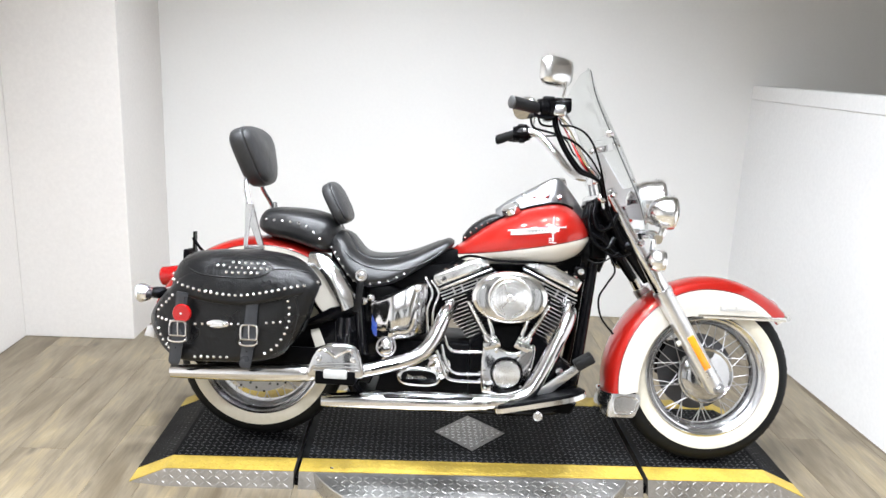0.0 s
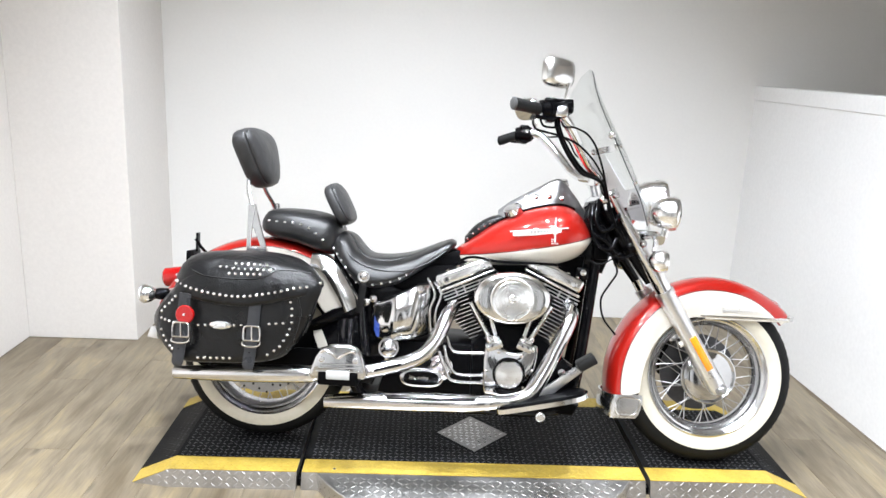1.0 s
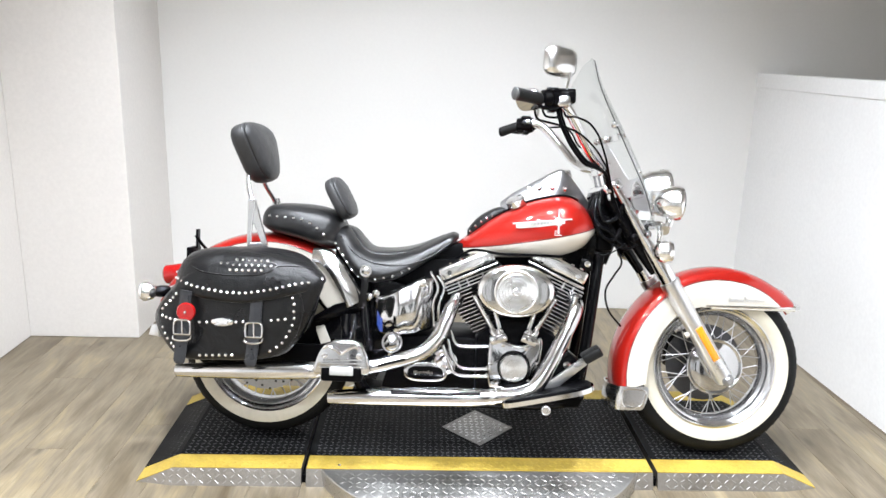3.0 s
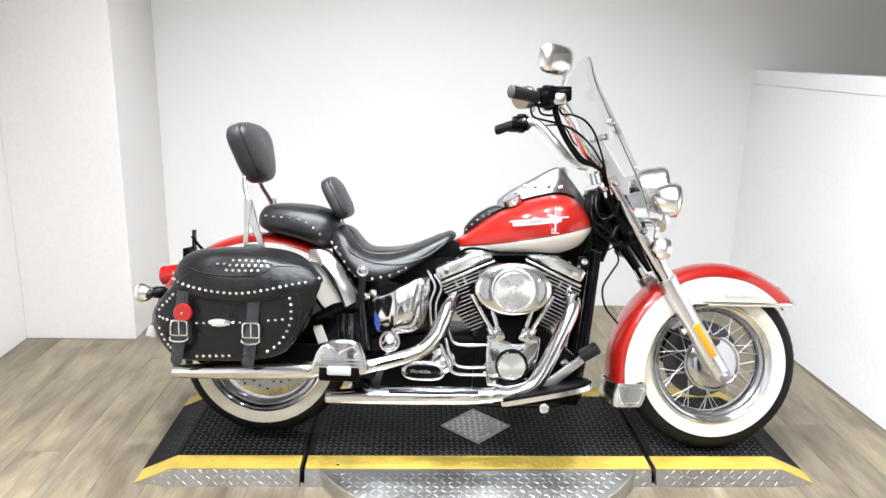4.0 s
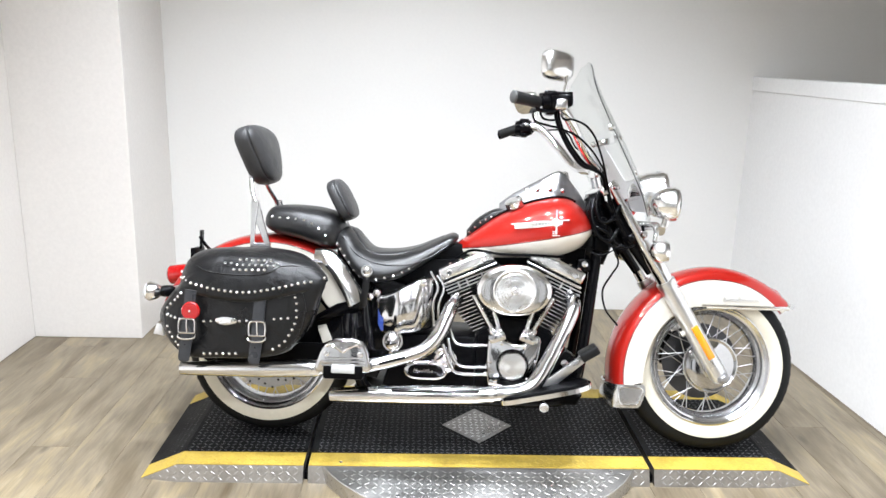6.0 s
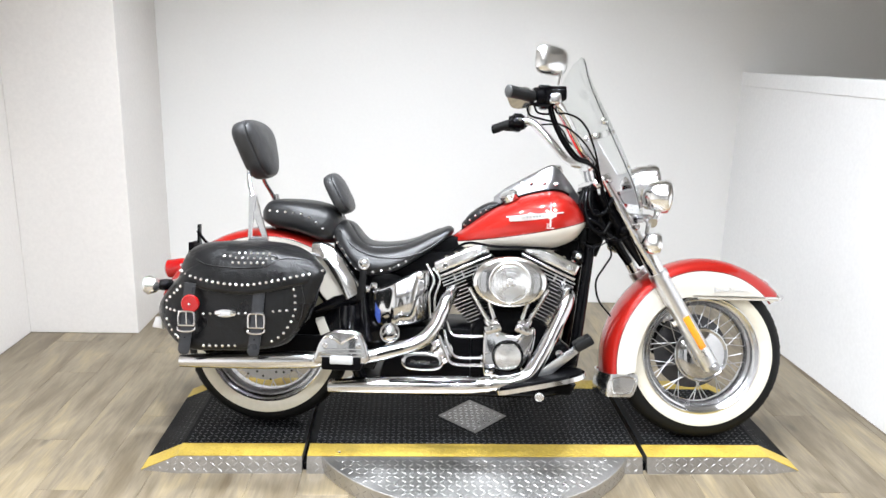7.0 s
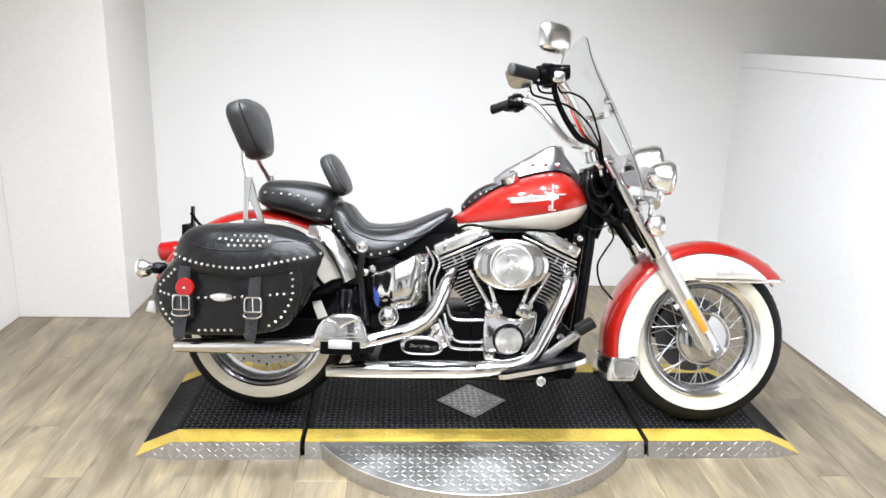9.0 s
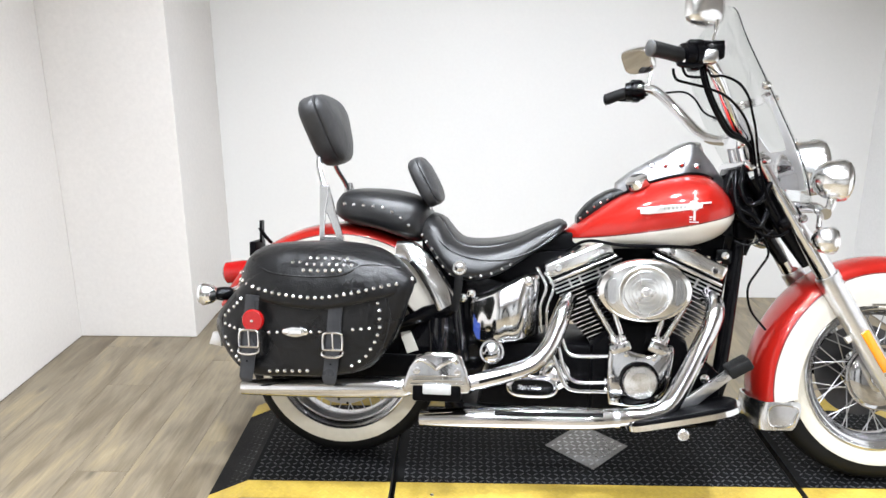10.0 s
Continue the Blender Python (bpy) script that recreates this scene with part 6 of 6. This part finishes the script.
for sx in (-1, 1):
    part("side_window", prism(round_outline([(AC.x + sx * 0.081, AC.z + 0.034), (AC.x + sx * 0.098, AC.z + 0.030), (AC.x + sx * 0.104, AC.z), (AC.x + sx * 0.098, AC.z - 0.030), (AC.x + sx * 0.081, AC.z - 0.034), (AC.x + sx * 0.084, AC.z)][::sx], 3), -0.3165, -0.306, 0.001, 1), RIM_CHROME, air)
fixed("intake_neck", box(0.86, 0.96, -0.24, -0.05, 0.53, 0.60, 0.02, 3), BLACK_SATIN, "black intake manifold")

# cam cover
cam_out = round_outline([(0.824, 0.418), (0.841, 0.432), (0.875, 0.428), (0.910, 0.416), (0.949, 0.414), (0.970, 0.430), (1.004, 0.440), (1.014, 0.412), (1.004, 0.334), (0.985, 0.289), (0.930, 0.256), (0.850, 0.256), (0.826, 0.275)], 4)
cc = fixed("cam_cover", prism(cam_out, -0.228, -0.165, 0.012, 3), CAST_CHROME, "chrome cam gear cover", 35)
part("nose_rim", lathe([(0.224, 0.0575), (0.243, 0.0570), (0.246, 0.0555), (0.246, 0.0535), (0.240, 0.0525)], (0.914, 0, 0.337), (0, -1, 0), 44), BLACK_GLOSS, cc)
part("nose_gap", lathe([(0.230, 0.0526), (0.243, 0.0526), (0.243, 0.0505)], (0.914, 0, 0.337), (0, -1, 0), 44), BLACK_SATIN, cc)
part("nose_disc", lathe([(0.240, 0.0505), (0.252, 0.0505), (0.258, 0.046), (0.2585, 0.030), (0.2575, 0.029), (0.2575, 0.0005)], (0.914, 0, 0.337), (0, -1, 0), 44), TURNED, cc, "round brushed cover")
for x, z in ((0.842, 0.418), (0.997, 0.424), (0.842, 0.274), (0.968, 0.286), (0.836, 0.345), (0.997, 0.350), (0.875, 0.412), (0.955, 0.402)):
    part("cover_bolt", lathe([(0, 0.0075), (0.008, 0.007), (0.010, 0.0005)], (x, -0.222, z), (0, -1, 0), 8), CHROME, cc)
for z in (0.296, 0.322):
    fixed("oil_fitting", lathe([(0, 0.010), (0.012, 0.013), (0.020, 0.010)], (0.838, -0.20, z), (-1, 0, 0), 10), CHROME, "chrome oil fitting")
for pth in ([(0.690, -0.20, 0.45), (0.706, -0.205, 0.412), (0.735, -0.21, 0.398), (0.84, -0.21, 0.402)],
            [(0.682, -0.21, 0.42), (0.70, -0.215, 0.36), (0.735, -0.215, 0.322), (0.83, -0.21, 0.322)],
            [(0.665, -0.22, 0.40), (0.69, -0.225, 0.34), (0.72, -0.225, 0.300), (0.83, -0.21, 0.294)]):
    fixed("oil_line", tube(pth, 0.006, 10, 7), PIPE_CHROME, "chrome oil line")

# transmission side cover, starter, oil tank
tc_out = []
for k in range(28):
    a = 2 * math.pi * k / 28
    c, s = math.cos(a), math.sin(a)
    tc_out.append((0.607 + 0.078 * math.copysign(abs(c) ** 0.6, c), 0.302 + 0.036 * math.copysign(abs(s) ** 0.8, s)))
tcv = fixed("clutch_cover", prism(tc_out, -0.225, -0.15, 0.010, 3), CAST_CHROME, "chrome transmission end cover", 35)
part("cover_inset", prism([(0.607 + (x - 0.607) * 0.8, 0.302 + (z - 0.302) * 0.66) for x, z in tc_out], -0.2275, -0.222, 0.001, 1), BLACK_GLOSS, tcv)
scr = bmesh.new()
sx = 0.565
rs2 = random.Random(8)
for k in range(9):
    w = rs2.uniform(0.006, 0.011)
    tube([(sx, -0.2285, 0.296), (sx + w / 2, -0.2285, 0.296 + rs2.uniform(0.008, 0.016)), (sx + w, -0.2285, 0.298)], 0.0016, 5, 2, scr)
    sx += w
part("script_marks", scr, CHROME, tcv)
fixed("starter_motor", lathe([(-0.05, 0.040), (0.03, 0.048), (0.046, 0.045), (0.052, 0.036), (0.050, 0.030), (0.056, 0.018), (0.058, 0.0005)], (0.672, -0.165, 0.330), (0, -1, 0.2), 24), CHROME, "chrome starter end cap")
fixed("oil_filter_cap", lathe([(-0.04, 0.036), (0.002, 0.038), (0.008, 0.036), (0.008, 0.031), (0.016, 0.028), (0.023, 0.017), (0.025, 0.0005)], (0.484, -0.200, 0.399), (0.1, -1, 0.15), 24), PIPE_CHROME, "chrome dome cap")
ot = bmesh.new()
OT_T, OT_B = [(0.410, 0.546), (0.50, 0.585), (0.58, 0.628), (0.622, 0.630)], [(0.410, 0.505), (0.422, 0.458), (0.438, 0.424), (0.473, 0.420), (0.55, 0.429), (0.622, 0.446)]
loops = []


def tank_y(x):
    f = (x - 0.410) / 0.212
    return -(0.158 + 0.052 * max(0.0, math.sin(math.pi * f)) ** 0.7 + 0.0028 * math.sin(math.pi * 6 * f))


for x in np.linspace(0.410, 0.622, 26):
    y = tank_y(x)
    t, q0 = table(x, OT_T), table(x, OT_B)
    loops.append([(x, -0.08, q0), (x, y + 0.010, q0), (x, y, q0 + 0.010), (x, y, (q0 + t) / 2), (x, y, t - 0.010), (x, y + 0.010, t), (x, -0.08, t)])
loft(loops, True, ot)
otk = fixed("oil_tank", ot, PIPE_CHROME, "chrome horseshoe oil tank", 60)
label_loops = []
for x in np.linspace(0.427, 0.447, 8):
    y, z0, z1 = tank_y(x) - 0.0012, table(x, OT_B) + 0.011, table(x, OT_B) + 0.060
    label_loops.append([(x, y + 0.0010, z0), (x, y, z0), (x, y, z1), (x, y + 0.0010, z1)])
part("sticker", loft(label_loops), BLUE_STICKER, otk, "blue warning sticker")
for pth in ([(0.63, -0.19, 0.46), (0.625, -0.20, 0.54), (0.640, -0.20, 0.60), (0.612, -0.19, 0.655)],
            [(0.648, -0.18, 0.44), (0.645, -0.19, 0.53), (0.662, -0.19, 0.60), (0.635, -0.18, 0.64)]):
    fixed("chrome_hose", tube(pth, 0.0048, 10, 7), PIPE_CHROME, "braided chrome hose")
fixed("coil_cover", lathe([(-0.03, 0.014), (0.0, 0.017), (0.006, 0.015), (0.010, 0.009), (0.011, 0.0005)], (0.588, -0.19, 0.612), (0, -1, 0.1), 20), CHROME, "chrome cap")
for pth in ([(0.70, -0.13, 0.70), (0.76, -0.16, 0.735), (0.86, -0.17, 0.725), (1.0, -0.17, 0.725), (1.09, -0.15, 0.72)],):
    fixed("fuel_rail_wire", tube(pth, 0.005, 8, 6), BLACK_SATIN, "black wiring loom")
mount = fixed("engine_mount", box(1.145, 1.195, -0.10, -0.05, 0.665, 0.715, 0.010), BLACK_GLOSS, "black upper engine mount")
part("mount_bolt", lathe([(0, 0.012), (0.008, 0.011), (0.012, 0.0005)], (1.172, -0.099, 0.694), (0, -1, 0.1), 12), CHROME, mount, "chrome dome bolt")

# ---- exhaust
up = bmesh.new()
tube([(-0.228, -0.350, 0.305), (-0.12, -0.352, 0.310), (0.05, -0.355, 0.318), (0.22, -0.355, 0.326), (0.26, -0.350, 0.328)], [0.0215, 0.026, 0.031, 0.031, 0.026], 24, 6, up)
mu = fixed("upper_muffler", up, PIPE_CHROME, "chrome straight-cut muffler", 50)
part("muffler_bore", lathe([(0, 0.019), (0.001, 0.0005)], (-0.2292, -0.350, 0.305), (-1, 0, 0), 20), BLACK_SATIN, mu)
up2 = tube([(0.24, -0.350, 0.327), (0.36, -0.345, 0.329), (0.44, -0.340, 0.345), (0.52, -0.330, 0.365), (0.60, -0.310, 0.392), (0.645, -0.290, 0.435), (0.672, -0.270, 0.49), (0.690, -0.24, 0.535), (0.71, -0.18, 0.56)], [0.024, 0.024, 0.0245, 0.025, 0.025, 0.0255, 0.0255, 0.025, 0.024], 22, 6)
rp = fixed("rear_exhaust_pipe", up2, PIPE_CHROME, "chrome rear exhaust pipe with heat shield", 50)
for a, b in (((0.455, -0.366, 0.352), (0.545, -0.356, 0.376)), ):
    part("shield_slot", tube([a, b], 0.0045, 8, 1), BLACK_SATIN, rp)
lo = bmesh.new()
tube([(0.285, -0.325, 0.228), (0.42, -0.325, 0.236), (0.60, -0.325, 0.243), (0.76, -0.325, 0.248), (0.84, -0.322, 0.252), (0.88, -0.318, 0.256)], [0.0215, 0.029, 0.032, 0.031, 0.025, 0.023], 24, 6, lo)
ml = fixed("lower_muffler", lo, PIPE_CHROME, "chrome tapered lower muffler", 50)
part("muffler_bore", lathe([(0, 0.019), (0.001, 0.0005)], (0.2838, -0.325, 0.228), (-1, 0, 0), 20), BLACK_SATIN, ml)
fp = tube([(0.85, -0.318, 0.254), (0.93, -0.310, 0.262), (0.985, -0.298, 0.285), (1.030, -0.282, 0.355), (1.075, -0.265, 0.450), (1.110, -0.245, 0.525), (1.125, -0.20, 0.56), (1.12, -0.13, 0.575)], [0.025, 0.0265, 0.027, 0.027, 0.0265, 0.026, 0.0255, 0.025], 22, 7)
fixed("front_exhaust_pipe", fp, PIPE_CHROME, "chrome front exhaust pipe with heat shield", 50)
fixed("shield_strip", tube([(0.50, -0.352, 0.262), (0.62, -0.356, 0.264), (0.80, -0.350, 0.268)], 0.006, 8, 4), BLACK_GLOSS, "black muffler clamp strip")
fixed("muffler_clamp", lathe([(-0.008, 0.0275), (0.008, 0.0275)], (0.84, -0.322, 0.252), (1, 0, 0.04), 20), SATIN_CHROME, "steel muffler clamp")

# ---- passenger footboard
FB = [(0.243, 0.340), (0.262, 0.398), (0.282, 0.428), (0.315, 0.441), (0.375, 0.443), (0.405, 0.434), (0.424, 0.395), (0.436, 0.345), (0.428, 0.330), (0.252, 0.326)]
pfb = fixed("passenger_footboard", prism(FB, -0.412, -0.385, 0.009, 3), CAST_CHROME, "chrome cover of the folded passenger footboard", 40)
rid = bmesh.new()
for k in range(3):
    z = 0.350 + 0.012 * k
    prism([(0.268 + 0.006 * k, z), (0.416 - 0.004 * k, z + 0.003), (0.416 - 0.004 * k, z + 0.008), (0.268 + 0.006 * k, z + 0.005)], -0.4165, -0.411, 0.001, 1, rid)
part("ribs", rid, CHROME, pfb)
wing = bmesh.new()
for sx in (-1, 1):
    tube([(0.340, -0.416, 0.398), (0.340 + sx * 0.018, -0.417, 0.412), (0.340 + sx * 0.045, -0.417, 0.424), (0.340 + sx * 0.058, -0.416, 0.416)], 0.005, 8, 5, wing)
part("embossing", wing, CHROME, pfb)
for bx in (0.285, 0.398):
    part("cover_screw", lathe([(0, 0.010), (0.003, 0.010), (0.004, 0.006), (0.002, 0.0055), (0.002, 0.0005)], (bx, -0.4115, 0.392), (0, -1, 0), 14), SATIN_CHROME, pfb)
part("rubber_pad", box(0.274, 0.408, -0.4175, -0.330, 0.306, 0.353, 0.007, 2), BLACK_SATIN, pfb, "black rubber footboard pad")
part("pad_face", box(0.303, 0.381, -0.4235, -0.414, 0.328, 0.357, 0.004, 2), GREY_RUBBER, pfb)
part("hinge", box(0.29, 0.40, -0.36, -0.20, 0.312, 0.330, 0.005, 1), BLACK_GLOSS, pfb)

# ---- rider footboard and brake pedal
mfb = Matrix.Translation((1.03, -0.30, 0.262)) @ pose(0, 0, 0, 0, -12.5, 0)
fbm = bmesh.new()
OUT = [(-0.155, 0.055), (-0.165, 0.0), (-0.15, -0.045), (-0.09, -0.055), (0.06, -0.055), (0.13, -0.040), (0.158, 0.0), (0.150, 0.04), (0.10, 0.06), (-0.10, 0.06)]
oo = round_outline(OUT, 4)
loft([[mfb @ Vector((x, y, z)) for x, y in oo] for z in (-0.008, 0.008)], True, fbm)
fboard = fixed("rider_footboard", fbm, CHROME, "half-moon chrome-edged rider footboard", 35)
rbm = bmesh.new()
loft([[mfb @ Vector((x * f, y * f, z)) for x, y in oo] for z, f in ((0.006, 0.94), (0.016, 0.94), (0.019, 0.90))], True, rbm)
part("rubber_mat", rbm, BLACK_SATIN, fboard, "black ribbed rubber mat")
part("board_bracket", tube([mfb @ Vector((-0.05, 0.03, -0.01)), (0.98, -0.20, 0.215), (0.98, -0.12, 0.20)], 0.014, 10, 3), BLACK_GLOSS, fboard)
part("scrape_bolt", lathe([(-0.02, 0.014), (0.008, 0.016), (0.012, 0.012), (0.012, 0.0005)], (1.020, -0.345, 0.222), (0, -1, 0), 16), SATIN_CHROME, fboard)
bp = bmesh.new()
prism([(0.985, 0.268), (1.035, 0.258), (1.175, 0.382), (1.158, 0.402)], -0.288, -0.272, 0.004, 2, bp)
pedal = fixed("brake_pedal", bp, ALLOY, "satin brake pedal arm", 35)
part("pedal_pad", box(-0.034, 0.034, -0.330, -0.262, -0.015, 0.017, 0.007, 2, None, Matrix.Translation((1.172, 0.0, 0.406)) @ pose(0, 0, 0, 0, -32, 0)), GRIP_RUBBER, pedal, "ribbed black rubber pedal pad")
fixed("pedal_pivot", lathe([(0, 0.014), (0.012, 0.013), (0.016, 0.0005)], (1.098, -0.226, 0.352), (0, -1, 0), 14), CHROME, "chrome bolt")
fixed("pedal_bracket", prism([(1.02, 0.23), (1.14, 0.23), (1.17, 0.34), (1.10, 0.40), (1.05, 0.34)], -0.22, -0.13, 0.008, 2), BLACK_GLOSS, "black brake master bracket")
fixed("side_stand", tube([(0.86, 0.20, 0.20), (0.95, 0.27, 0.12), (1.02, 0.32, 0.055)], 0.013, 10, 4), BLACK_GLOSS, "black side stand")

# ---------------------------------------------------------------- floor planks
P_W, P_L, P_G = 0.178, 1.22, 0.0009
plank_mesh = finish(box(-P_W / 2 + P_G / 2, P_W / 2 - P_G / 2, -P_L / 2 + P_G / 2, P_L / 2 - P_G / 2, -0.004, 0.0, 0.0008, 1), "plank", PLANK, 0)
rng = random.Random(11)
col = 0
x = X_LEFT + P_W / 2
while x - P_W / 2 < X_FAR:
    y = Y_FRONT - (0.0, 0.47, 0.83, 0.21, 0.64)[col % 5] + rng.uniform(-0.08, 0.08)
    while y < Y_BACK:
        y0, y1 = max(y, Y_FRONT), min(y + P_L, Y_BACK + 0.02)
        if y1 - y0 > 0.03:
            piece = new("plank", plank_mesh)
            piece.parent = floor
            piece.matrix_basis = pose(x, (y0 + y1) / 2, 0, 0, 0, 180 if rng.random() < 0.5 else 0) @ Matrix.Diagonal((1, (y1 - y0) / P_L, 1, 1))
        y += P_L
    x += P_W
    col += 1
